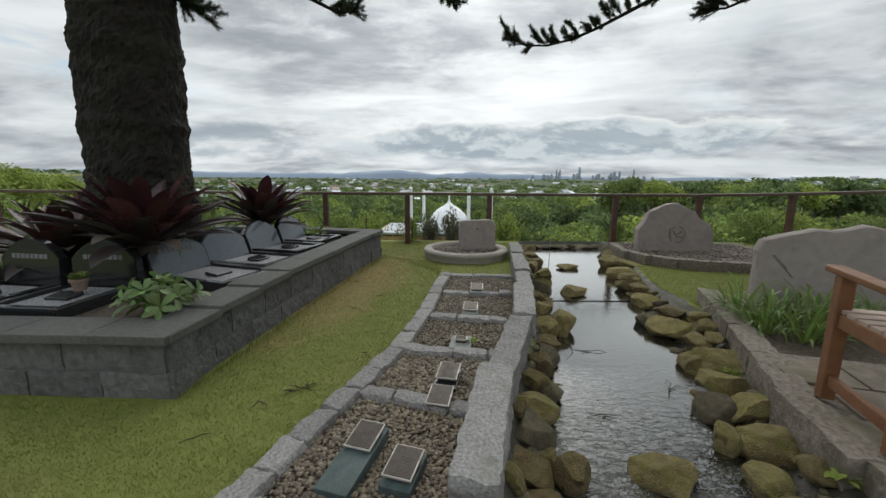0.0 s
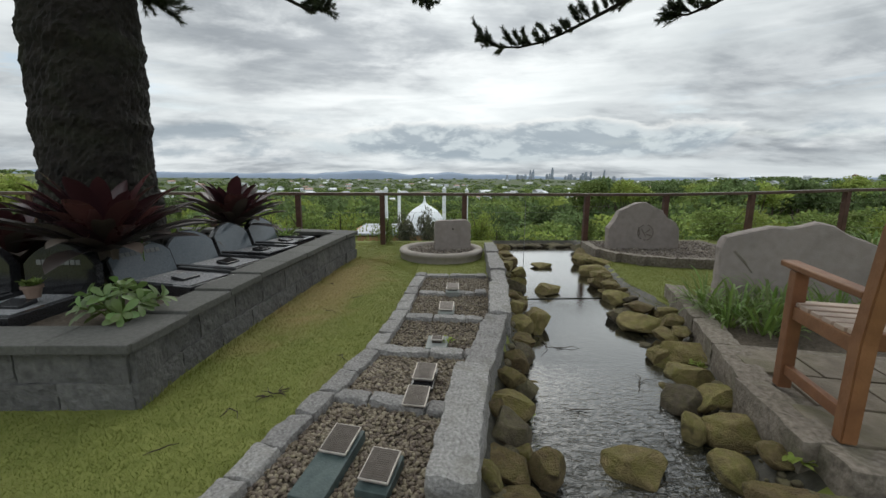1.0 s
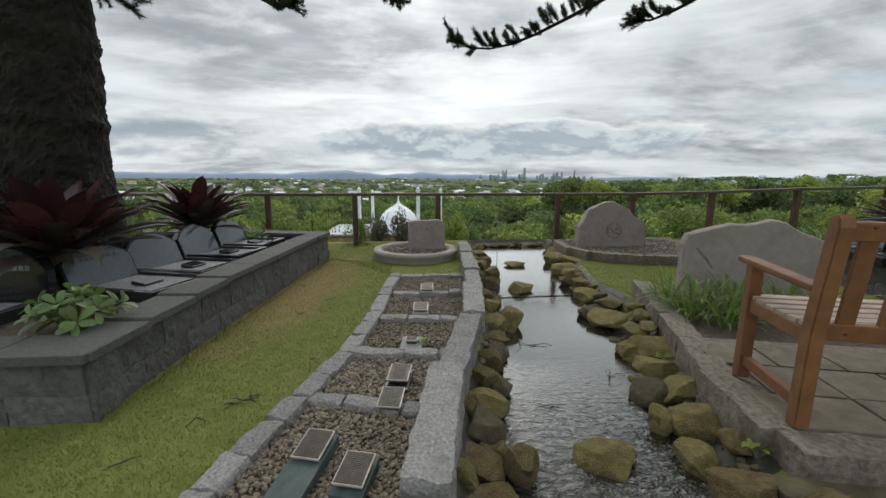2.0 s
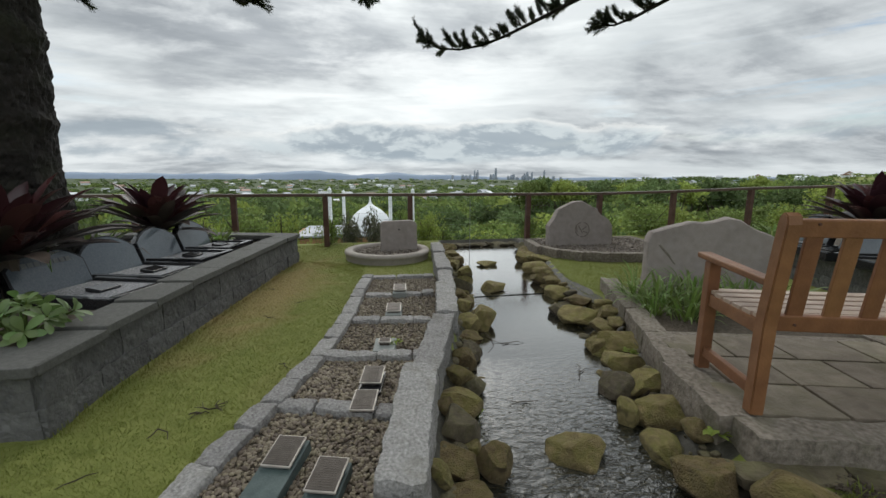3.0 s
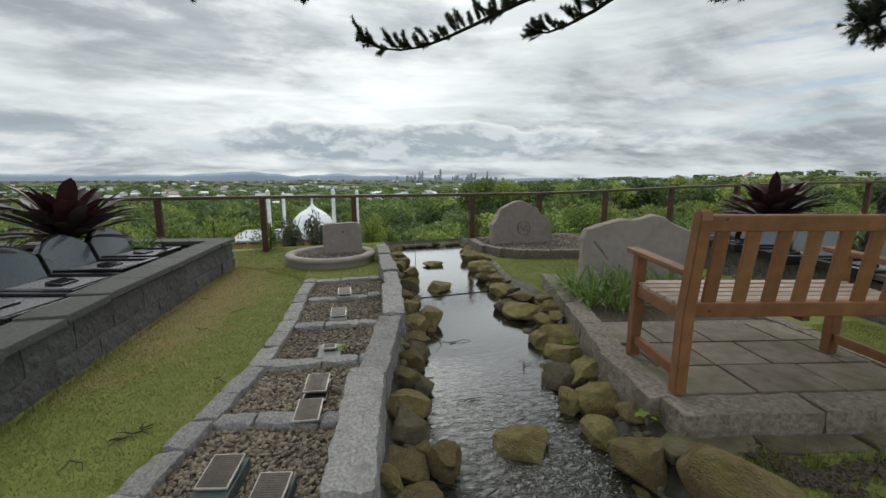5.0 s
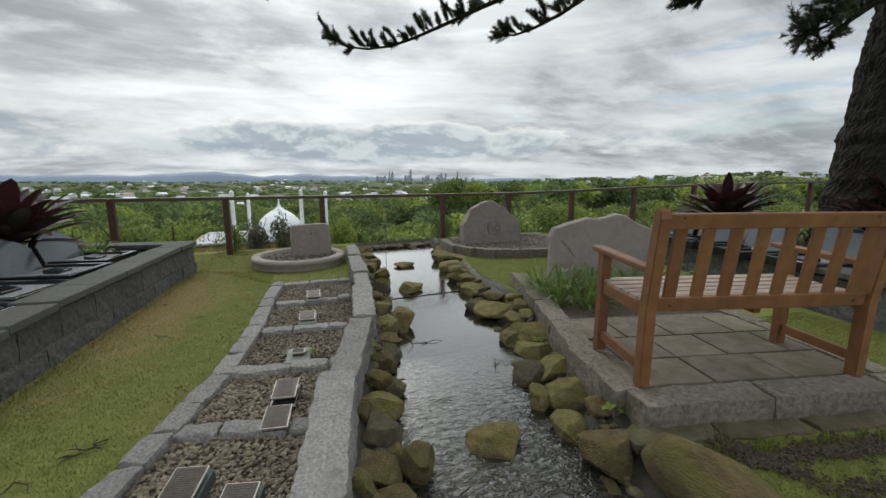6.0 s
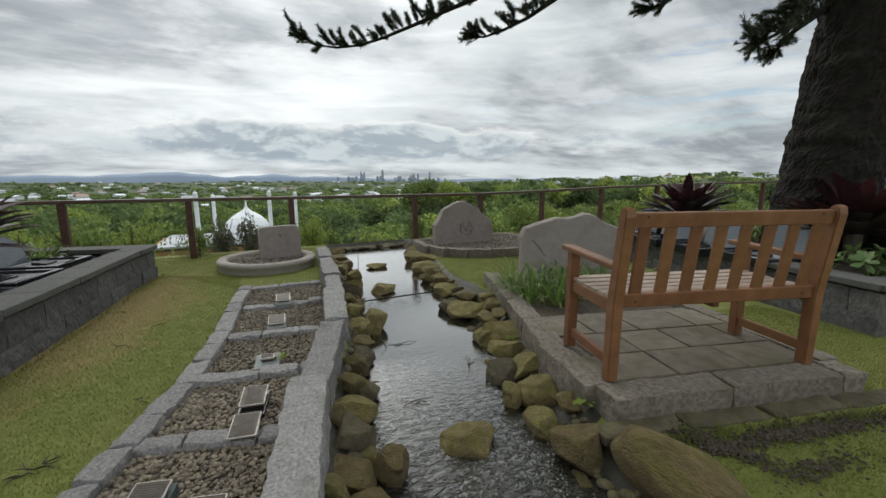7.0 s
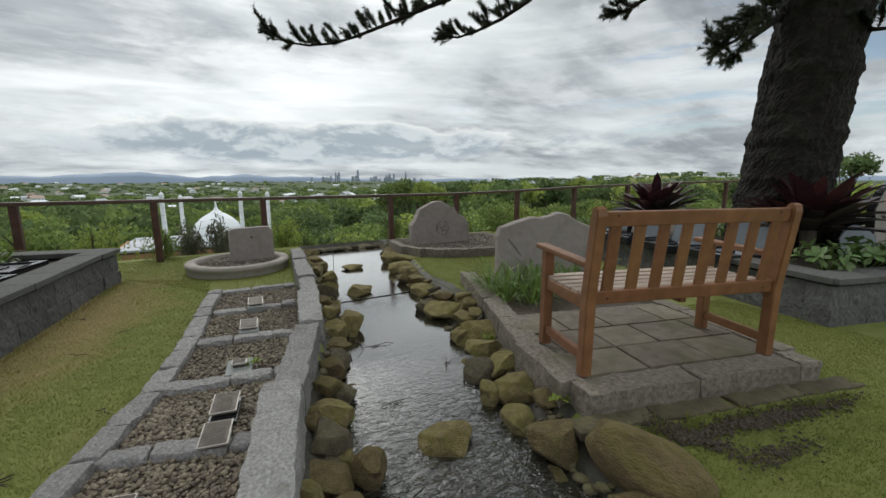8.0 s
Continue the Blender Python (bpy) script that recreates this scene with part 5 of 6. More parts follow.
def needle_tuft(bm, base, way, length, rng, rings=9, needles=9, reach=0.06):
    """A shoot clothed in short needles."""
    way = Vector(way).normalized()
    side = way.orthogonal().normalized()
    up = way.cross(side)
    for j in range(rings):
        p = Vector(base) + way * length * (j + rng.random()) / rings
        for k in range(needles):
            a = rng.uniform(0, 6.28)
            out = (side * math.cos(a) + up * math.sin(a)) * 0.8 + way * rng.uniform(0.5, 1.1)
            tip = p + out.normalized() * reach * rng.uniform(0.7, 1.2)
            w = out.cross(way).normalized() * 0.0042
            bm.faces.new((bm.verts.new(p - w), bm.verts.new(p + w), bm.verts.new(tip)))


def bough(points, radii, tufts, seed, start=0.0):
    """A limb with upturned shoots along its outer length: bark and foliage."""
    rng = random.Random(seed)
    wood, green = bmesh.new(), bmesh.new()
    add_path_tube(wood, points, radii, 7)
    line = [Vector(p) for p in points]
    total = sum((b - a).length for a, b in zip(line, line[1:]))
    for k in range(tufts):
        s = total * (start + (1 - start) * (k + rng.random()) / tufts)
        p, way = on_line(line, s)
        side = way.cross(Vector((0, 0, 1))).normalized()
        d = way * rng.uniform(0.2, 0.9) + Vector((0, 0, rng.uniform(0.0, 0.9))) + side * rng.uniform(-0.9, 0.9)
        d.normalize()
        twig = rng.uniform(0.09, 0.27)
        add_path_tube(wood, (p, p + d * twig * 0.6, p + d * twig), (0.006, 0.005, 0.004), 4)
        for j in range(6):
            q = p + d * twig * (0.1 + 0.17 * j)
            e = (d + side * rng.uniform(-1, 1) + Vector((0, 0, rng.uniform(-0.3, 0.9)))).normalized()
            needle_tuft(green, q, e, rng.uniform(0.08, 0.15), rng, 9, 11, 0.055)
    p, way = on_line(line, total)
    for j in range(12):
        e = (way * 1.0 + Vector((rng.uniform(-1, 1), rng.uniform(-1, 1), rng.uniform(-0.7, 0.8)))).normalized()
        needle_tuft(green, p - way * rng.uniform(0, 0.12), e, rng.uniform(0.11, 0.18), rng, 10, 11, 0.052)
    return wood, green


def shade_crown_mesh(reach, seed):
    """The unseen whorled upper boughs of a pine, from 5.4 m up, clothed in flat sprays; added to shade the near ground.
    """
    rng = np.random.RandomState(seed)
    verts, faces, n = [], [], 0
    for w in range(6):
        z, r = 5.4 + 0.62 * w, reach * (1 - 0.09 * w)
        for k in range(7):
            a = 2 * math.pi * (k + 0.5 * (w % 2)) / 7 + rng.uniform(-0.15, 0.15)
            out, side = np.array((math.cos(a), math.sin(a), 0.0)), np.array((-math.sin(a), math.cos(a), 0.0))
            m = 800
            f = rng.uniform(0.12, 1.0, m) ** 0.8
            across = rng.normal(0, 1, m) * 0.30 * (1 - 0.5 * f)
            p = out * (f * r)[:, None] + side * across[:, None]
            p[:, 2] = z + 0.5 * f + rng.normal(0, 0.07, m)
            d = out * rng.uniform(0.2, 1, m)[:, None] + side * (np.sign(across) * rng.uniform(0.2, 0.9, m))[:, None] + np.array((0, 0, 1.0)) * rng.uniform(0.0, 0.6, m)[:, None]
            d *= (rng.uniform(0.16, 0.32, m) / np.linalg.norm(d, axis=1))[:, None]
            s = np.cross(d, rng.normal(0, 1, (m, 3)))
            s *= (0.035 / np.linalg.norm(s, axis=1))[:, None]
            verts.append(np.stack([p - s * 0.5, p + d * 0.5 - s, p + d, p + d * 0.5 + s], 1).reshape(-1, 3))
            faces.append(np.arange(m * 4).reshape(-1, 4) + n)
            n += m * 4
    me = bpy.data.meshes.new("crown")
    me.from_pydata(np.concatenate(verts).tolist(), [], np.concatenate(faces).tolist())
    me.materials.append(M_NEEDLE)
    return me


def polar(az, slope, dist):
    return Vector((math.sin(radians(az)) * dist, math.cos(radians(az)) * dist, EYE + slope * dist))


def pine(x, y, z, radius, shift, seed, boughs, label):
    top = thing("pine_tree", label, "tree", "pines in the planters", at=pose(x, y, z))
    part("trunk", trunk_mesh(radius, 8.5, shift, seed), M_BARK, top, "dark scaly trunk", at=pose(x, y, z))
    lean = Vector(shift) * 6 / 2.2
    # out of view overhead, added to darken the ground near the camera
    part("crown", shade_crown_mesh(4.5, seed), None, top, "unseen whorls of dark green needles added for shade", at=pose(x + lean.x, y + lean.y, 0.3))
    for k, (pts, tufts, start) in enumerate(boughs):
        n = len(pts)
        wood, green = bough(pts, [0.045 - 0.037 * (j / (n - 1)) ** 0.6 for j in range(n)], tufts, seed * 10 + k, start)
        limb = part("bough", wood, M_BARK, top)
        part("needles", green, M_NEEDLE, limb, "dark green needle tufts")


R_AT, L_AT = Vector((5.65, 2.05, 0)), Vector((-2.74, 3.69, 0))
pine(R_AT.x, R_AT.y, 0.33, 0.405, (0.05, -0.14), 5, [
    ([(5.5, 2.2, 4.7), polar(38, 0.50, 5.2), polar(31.6, 0.408, 5.3), polar(28.6, 0.39, 5.4), polar(24, 0.357, 5.5), polar(19.6, 0.325, 5.6), polar(16.5, 0.306, 5.65), polar(13.4, 0.297, 5.7), polar(10.6, 0.300, 5.75), polar(8.6, 0.318, 5.8)], 44, 0.45),
    ([(5.4, 2.3, 4.4), polar(47, 0.46, 5.0), polar(41.8, 0.395, 5.0), polar(38.5, 0.362, 5.0), polar(35.2, 0.338, 5.0), polar(32.8, 0.326, 5.0), polar(31.0, 0.330, 5.0)], 26, 0.45),
    ([(5.4, 2.1, 3.9), polar(60, 0.42, 4.8), polar(56.4, 0.375, 4.7), polar(53.8, 0.352, 4.7), polar(52.2, 0.352, 4.7)], 12, 0.5),
    ([(5.5, 2.2, 3.2), polar(66.5, 0.30, 5.1), polar(65.0, 0.262, 4.95), polar(63.2, 0.25, 4.9)], 16, 0.15),
    ([(5.5, 2.15, 2.9), polar(66.2, 0.26, 5.2), polar(64.8, 0.228, 5.1)], 10, 0.1),
    ([(6.0, 1.9, 2.8), polar(75.5, 0.24, 5.9), polar(77.5, 0.235, 5.8)], 10, 0.2),
], "tall dark pine with upturned needle tufts behind the seat")
pine(L_AT.x - 0.02, L_AT.y, 0.30, 0.395, (0.05, 0.0), 8, [
    ([(-2.4, 3.9, 3.6), polar(-20, 0.43, 4.6), polar(-17.2, 0.385, 4.6), polar(-13.8, 0.362, 4.6), polar(-11.6, 0.368, 4.6)], 16, 0.4),
    ([(-2.4, 3.9, 4.2), polar(-8, 0.50, 4.8), polar(-1, 0.425, 4.9), polar(1.4, 0.395, 4.9)], 8, 0.6),
    ([(-2.45, 3.85, 2.75), polar(-31.2, 0.34, 4.55), polar(-30.3, 0.33, 4.5)], 7, 0.1),
], "tall dark pine rising from the block planter")

# ---- fence ----
FENCE = [(-9.2, 6.95, 0.885), (-7.78, 6.97, 0.885), (-6.35, 6.99, 0.885), (-4.92, 7.0, 0.885), (-3.49, 7.02, 0.885), (-2.06, 7.03, 0.885), (-0.63, 7.05, 0.885), (0.81, 7.06, 0.885), (3.02, 7.05, 0.885),
         (4.47, 7.02, 0.89), (5.93, 6.83, 0.93), (7.40, 6.54, 0.995), (8.86, 6.20, 1.04), (10.3, 5.8, 1.08), (11.75, 5.38, 1.11), (13.2, 4.9, 1.14), (14.6, 4.4, 1.16)]


def fence():
    top = thing("fence", "stained timber fence with a flat top rail and steel wires", "fence")
    post = link_mesh("post", box((0.085, 0.085, 1.0), None, 0.006, 2), M_POST)
    for x, y, z in FENCE:
        part("post", post, None, top, at=pose(x, y, z / 2 - 0.12) @ Matrix.Diagonal((1, 1, z + 0.2, 1)))
    for a, b in zip(FENCE, FENCE[1:]):
        a, b = Vector(a), Vector(b)
        way = (b - a).normalized()
        turn = way.to_track_quat("X", "Z").to_matrix().to_4x4()
        part("top_rail", box((((b - a).length) - 0.002, 0.12, 0.05), None, 0.008, 2), M_RAIL, top, at=Matrix.Translation((a + b) / 2) @ turn)
        for k in range(7):
            bm = bmesh.new()
            d = Vector((0, 0.0, -0.10 - 0.11 * k))
            add_tube(bm, a + d, b + d, 0.0011, 0.0011, 4, False)
            part("wire", bm, M_STEEL, top, "thin steel wire")


fence()


def marker_rod():
    bm = bmesh.new()
    add_path_tube(bm, ((0, 0, -0.12), (0.003, 0, 0.5), (0.0, 0, 1.0)), (0.004, 0.004, 0.003), 6)
    tagged(part("water_rod", bm, M_STEEL, at=pose(1.375, 5.08, -0.12)), "thin steel rod standing in the pool", "rod")


marker_rod()

# ---- shrubs and trees beyond the fence ----


def leaf_cloud(seed, lumps, leaves, leaf, shape=(1, 1, 1), fill=0.45, width=0.55, loose=0.8, big=1.0, inside=0.0):
    """An uneven crown of single leaves in lumps, about one metre in radius, standing on z = 0. Returns verts and faces."""
    rng = np.random.RandomState(seed)
    c = rng.normal(0, 1, (lumps, 3))
    c /= np.linalg.norm(c, axis=1, keepdims=True)
    c = c * rng.uniform(0.25, 0.8, (lumps, 1)) * np.array(shape)
    c[:, 2] = np.abs(c[:, 2]) * 0.9 + 0.25 * shape[2]
    r = rng.uniform(0.24, 0.46, lumps) * big
    which = rng.randint(0, lumps, leaves)
    out = rng.normal(0, 1, (leaves, 3))
    out[:, 2] += 0.3
    out /= np.linalg.norm(out, axis=1, keepdims=True)
    deep = np.arange(leaves) < leaves * inside
    p = c[which] + out * (r[which] * np.where(deep, 0.6, fill + (1 - fill) * rng.random(leaves) ** 0.5))[:, None]
    d = out * 0.3 + rng.normal(0, 0.8, (leaves, 3))
    d /= np.linalg.norm(d, axis=1, keepdims=True)
    s = np.cross(d, out + rng.normal(0, loose, (leaves, 3)))
    s /= np.linalg.norm(s, axis=1, keepdims=True)
    size = leaf * rng.uniform(0.6, 1.4, (leaves, 1)) * np.where(deep, 2.6, 1.0)[:, None]
    verts = np.stack([p, p + d * size * 0.45 + s * size * width / 2, p + d * size, p + d * size * 0.45 - s * size * width / 2], 1)
    return verts.reshape(-1, 3), np.arange(leaves * 4).reshape(-1, 4)


def cloud_mesh(name, material, *args, **kw):
    v, f = leaf_cloud(*args, **kw)
    me = bpy.data.meshes.new(name)
    me.from_pydata(v.tolist(), [], f.tolist())
    me.materials.append(material)
    return me


def shrub_stems(seed):
    rng = random.Random(seed)
    bm = bmesh.new()
    for k in range(7):
        a, l = rng.uniform(0, 6.28), rng.uniform(0.2, 0.7)
        tip = Vector((math.cos(a) * l, math.sin(a) * l, rng.uniform(0.6, 1.1)))
        add_path_tube(bm, ((0, 0, -0.25), tip * 0.5 + Vector((0, 0, 0.08)), tip), (0.03, 0.02, 0.008), 5)
    return link_mesh("stems", bm, M_BARK_FAR)


STEMS = shrub_stems(4)
SHRUB_CROWNS = {k: [cloud_mesh("foliage", m, 400 + 10 * j + i, 17, 2000, 0.10, (1, 1, 0.9), 0.5, 0.5, 0.6) for i in range(3)] for j, (k, m) in enumerate((("bright", M_LEAF_A), ("mid", M_LEAF_B), ("bronzed", M_LEAF_D)))}


def shrub(x, y, radius, top_z, kind, k, label):
    """A loose shrub whose crown reaches up to the height top_z."""
    z = land(x, y) - 0.02
    top = thing("shrub", label, "shrub", "shrubs along the fence", at=pose(x, y, z))
    tall = (top_z - z) / 1.3
    m = pose(x, y, z, 0, 0, k * 67) @ Matrix.Diagonal((radius, radius, tall, 1))
    part("stem", STEMS, None, top, at=m)
    part("foliage", SHRUB_CROWNS[kind][k % 3], None, top, at=m)


BRIGHT = "bright green leafy shrub beyond the fence"
for k in range(11):
    shrub(-6.6 + 0.50 * k, 7.9 + 0.35 * (k % 3), 0.52 + 0.1 * (k % 2), 0.55 + 0.12 * (k % 4), "bright" if k % 3 else "mid", k, BRIGHT)
shrub(-0.60, 7.30, 0.24, 0.62, "mid", 21, "small dark shrub against a fence post")
shrub(-0.26, 7.75, 0.30, 0.72, "bronzed", 22, "bronzed green shrub beyond the fence")
shrub(0.16, 7.80, 0.30, 0.80, "bronzed", 23, "bronzed green shrub beyond the fence")
shrub(0.80, 7.60, 0.25, 0.66, "mid", 24, "small dark shrub against a fence post")
shrub(1.22, 7.85, 0.36, 0.78, "bright", 25, BRIGHT)
shrub(1.62, 8.4, 0.36, 0.35, "mid", 26, BRIGHT)
shrub(3.22, 7.40, 0.26, 0.50, "mid", 27, "small dark shrub against a fence post")
for k in range(12):
    shrub(4.45 + 0.74 * k, 7.9 - 0.17 * k + 0.3 * (k % 2), 0.45 + 0.1 * (k % 3), (0.62, 0.50, 0.74, 0.56)[k % 4] + 0.012 * k, "bright" if k % 3 == 0 else "mid", 30 + k, BRIGHT)


def tree_parts(seed):
    rng = random.Random(seed)
    bm = bmesh.new()
    add_path_tube(bm, ((0, 0, -0.6), (0.02, 0.03, 0.2), (0.05, 0.0, 0.7)), (0.085, 0.06, 0.045), 8)
    for k in range(6):
        a = k * 1.05 + rng.uniform(-0.3, 0.3)
        tip = Vector((math.cos(a) * 0.6, math.sin(a) * 0.6, rng.uniform(0.75, 1.35)))
        add_path_tube(bm, ((0.03, 0, 0.3), tip * 0.55 + Vector((0, 0, 0.15)), tip), (0.035, 0.022, 0.008), 5)
    return link_mesh("trunk", bm, M_BARK_FAR)


TREE_TRUNKS = [tree_parts(k) for k in range(2)]
LEAF_KINDS = (("bright", M_LEAF_A), ("mid", M_LEAF_B), ("dark", M_LEAF_C))
TREE_CROWNS = {k: [cloud_mesh("crown", m, 500 + 10 * j + i, 15, 5000, 0.062, (1, 1, 0.7), 0.84, 0.62, 0.6, 1.1, 0.08) for i in range(3)] for j, (k, m) in enumerate(LEAF_KINDS)}
FAR_CROWNS = {k: [cloud_mesh("crown", m, 540 + 10 * j + i, 14, 1900, 0.10, (1, 1, 0.7), 0.84, 0.7, 0.5, 1.1, 0.08) for i in range(3)] for j, (k, m) in enumerate(LEAF_KINDS)}


def tree(x, y, height, radius, kind, k, label):
    z = land(x, y)
    radius = min(radius, height * 0.75)
    top = thing("tree", label, "tree", "trees in the valley", at=pose(x, y, z))
    tall = (height - 0.5 * radius) / 1.95
    part("trunk", TREE_TRUNKS[k % 2], None, top, at=pose(x, y, z + 0.6 * tall, 0, 0, k * 41) @ Matrix.Diagonal((radius, radius, tall, 1)))
    part("crown", (TREE_CROWNS if math.hypot(x, y) < 38 else FAR_CROWNS)[kind][k % 3], None, top, at=pose(x, y, z + height - 1.25 * radius, 0, 0, k * 41) @ Matrix.Diagonal((radius, radius, radius, 1)))


def valley_trees():
    """Round crowns seen from above on the slope under the fence, rising to a line of wood on one side."""
    rng = random.Random(77)
    k = 0
    for lo, hi, count in ((14, 22, 32), (22, 36, 70), (36, 62, 110), (62, 110, 130)):
        for _ in range(count):
            az, d = rng.uniform(-58, 86), rng.uniform(lo, hi)
            x, y = math.sin(radians(az)) * d, math.cos(radians(az)) * d
            base = float(np.interp(az, (-58, -46, -38, -20, 12, 20, 26, 34, 60, 80), (0.03, 0.022, -0.012, -0.035, -0.035, -0.03, 0.002, 0.012, 0.010, 0.018)))
            slope = base - float(np.interp(d, (14, 22, 36, 62, 110), (0.17, 0.125, 0.07, 0.03, 0.0))) + rng.uniform(-0.022, 0.006)
            if -11 < az < 9.5 and d < 48:
                slope = min(slope, -0.19)
            h = EYE + slope * d - land(x, y)
            if h < 1.2 or y < 9.6 or (az < -38 and d < 20):
                continue
            h = min(h, 16 if d < 62 else 22)
            kind = rng.choice(("bright", "mid", "mid", "dark") if d < 62 else ("mid", "mid", "dark", "dark"))
            tree(x, y, h, min(max(h * rng.uniform(0.5, 0.75), 1.0), 0.085 * d + 0.6, 6.0), kind, k, {"bright": "bright green spreading tree in the valley", "mid": "green leafy tree in the valley", "dark": "dark green tree in the valley"}[kind])
            k += 1


valley_trees()
rng_line = random.Random(52)
for k in range(30):
    az, d = 22.5 + 1.75 * k + rng_line.uniform(-0.7, 0.7), rng_line.uniform(70, 105)
    x, y = math.sin(radians(az)) * d, math.cos(radians(az)) * d
    top_z = EYE + d * rng_line.uniform(0.006, 0.020)
    kind = ("mid", "dark", "dark", "bright")[k % 4]
    tree(x, y, top_z - land(x, y), rng_line.uniform(3.2, 5.0), kind, 930 + k, "tall round-crowned green tree along the wooded ridge")
for k, (az, d, top_z, r) in enumerate(((-46.8, 30, 2.4, 1.9), (-50, 26, 2.0, 2.2), (-44.0, 44, 1.9, 2.4), (-53, 34, 2.6, 2.6))):
    x, y = math.sin(radians(az)) * d, math.cos(radians(az)) * d
    tree(x, y, top_z - land(x, y), r, "bright" if k % 2 == 0 else "mid", 910 + k, "light green tree beyond the fence")
tree(math.sin(radians(75.2)) * 55, math.cos(radians(75.2)) * 55, 4.4 - land(math.sin(radians(75.2)) * 55, math.cos(radians(75.2)) * 55), 2.3, "dark", 901, "tall dark green tree beyond the fence")
tree(math.sin(radians(78)) * 30, math.cos(radians(78)) * 30, 1.9 - land(math.sin(radians(78)) * 30, math.cos(radians(78)) * 30), 2.4, "bright", 902, "bright green spreading tree beyond the fence")


def far_woods():
    """Woods and hedgerows from the valley floor out to the hills, as loose tufts of leaf."""
    rng = np.random.RandomState(9)
    near = [leaf_cloud(800 + k, 13, 900, 0.12, (1, 1, 0.7), 0.85, 0.8, 0.5, 1.1, 0.1) for k in range(4)]
    tufts = [leaf_cloud(700 + k, 7, 52, 0.36, (1, 1, 0.6), 0.8, 0.9, 0.35, 1.1) for k in range(4)]
    verts, faces, kinds, n = [], [], [], 0

    def grow(v, f, x, y, w, h, kind):
        nonlocal n
        verts.append(v * (w, w, h) + (x, y, land(x, y) - 0.3))
        faces.append(f + n)
        kinds.append(np.full(len(f), kind))
        n += len(v)

    for k in range(300):
        az, d = rng.uniform(-58, 88), 95 * (300 / 95) ** rng.random()
        x, y = math.sin(radians(az)) * d, math.cos(radians(az)) * d
        slope = float(np.interp(az, (-58, -46, -38, -20, 10, 20, 27, 60, 80), (0.03, 0.022, 0.004, -0.02, -0.024, -0.016, 0.013, 0.012, 0.02)))
        if d > 140:
            slope = min(slope, 0.006) - 0.01
        h = min(EYE + (slope + rng.uniform(-0.02, 0.005)) * d - land(x, y), 24)
        if h > 3:
            grow(*near[k % 4], x, y, h * rng.uniform(0.55, 0.85), h / 1.3, rng.choice((0, 1, 1, 2, 2)))
    for k in range(4400):
        az = radians(rng.uniform(-60, 88))
        d = 190 * (2800 / 190) ** rng.random() ** 0.8
        h = rng.uniform(4, 8.5) * (1 if d < 900 else 1.3)
        grow(*tufts[k % 4], math.sin(az) * d, math.cos(az) * d, h * rng.uniform(0.7, 1.3) * (1 if d < 700 else 1.8), h, rng.choice((1, 2, 2)))
    me = bpy.data.meshes.new("far_woods")
    v, f = np.concatenate(verts), np.concatenate(faces)
    me.vertices.add(len(v))
    me.vertices.foreach_set("co", v.astype(np.float32).ravel())
    me.loops.add(f.size)
    me.loops.foreach_set("vertex_index", f.astype(np.int32).ravel())
    me.polygons.add(len(f))
    me.polygons.foreach_set("loop_start", np.arange(0, f.size, 4, dtype=np.int32))
    for m in (M_LEAF_A, M_LEAF_B, M_LEAF_C):
        me.materials.append(m)
    me.polygons.foreach_set("material_index", np.concatenate(kinds).astype(np.int32))
    me.update(calc_edges=True)
    tagged(new("far_woods", me), "green woods spread over the valley and hills", "woods", kind="stuff")


far_woods()

# ---- buildings ----


def white_pavilion():
    """A white domed pavilion with slim finialled pillars, below the terrace."""
    D = 40.0
    top = thing("pavilion", "white domed pavilion with slim pillars below the terrace", "building", at=pose(0.6, D, -6))

    def at(az, slope, dist=D):
        return Vector((math.tan(radians(az)) * dist, dist, EYE + slope * dist / math.cos(radians(az))))

    for az, slope, dist in ((-4.62, -0.0207, D), (-2.78, -0.0274, D + 5), (3.62, -0.0198, D), (6.8, -0.0234, D + 5)):
        p = at(az, slope, dist)
        bm = bmesh.new()
        add_tube(bm, (p.x, p.y, -4.2), (p.x, p.y, p.z - 0.45), 0.19, 0.17, 10)
        add_tube(bm, (p.x, p.y, p.z - 0.45), (p.x, p.y, p.z - 0.38), 0.24, 0.24, 10)
        bmesh.ops.create_uvsphere(bm, u_segments=10, v_segments=6, radius=0.2, matrix=pose(p.x, p.y, p.z - 0.24))
        add_tube(bm, (p.x, p.y, p.z - 0.1), (p.x, p.y, p.z + 0.1), 0.06, 0.01, 6)
        part("pillar", bm, M_WHITE, top)
    c = at(0.83, -0.045)
    bm = bmesh.new()
    prof = [(2.1, -3.4), (2.1, -3.1), (1.95, -2.4), (1.65, -1.8), (1.2, -1.35), (0.75, -1.05), (0.4, -0.85), (0.2, -0.65), (0.10, -0.4), (0.03, 0.25)]
    n = 28
    rings = [[bm.verts.new((c.x + r * math.cos(6.2832 * k / n), c.y + 0.6 + r * math.sin(6.2832 * k / n), c.z + z)) for r, z in prof] for k in range(n)]
    for k in range(n):
        a, b = rings[k], rings[(k + 1) % n]
        for j in range(len(prof) - 1):
            bm.faces.new((a[j], b[j], b[j + 1], a[j + 1]))
    part("dome", bm, M_WHITE, top, smooth=True)
    part("roof", box((11.0, 9.5, 0.2), pose(-0.6, D + 1.2, -4.0, -1.0, 0, 0), 0.04), M_ROOFS[1], top)
    part("wall", box((10.6, 8.6, 4.5), pose(-1.3, D + 0.9, -6.4), 0.02), M_ORANGE, top, "ochre rendered wall")
    part("railing", box((2.2, 0.1, 0.12), pose(-2.2, D - 3.7, -5.2), 0.02), M_WHITE, top)


white_pavilion()


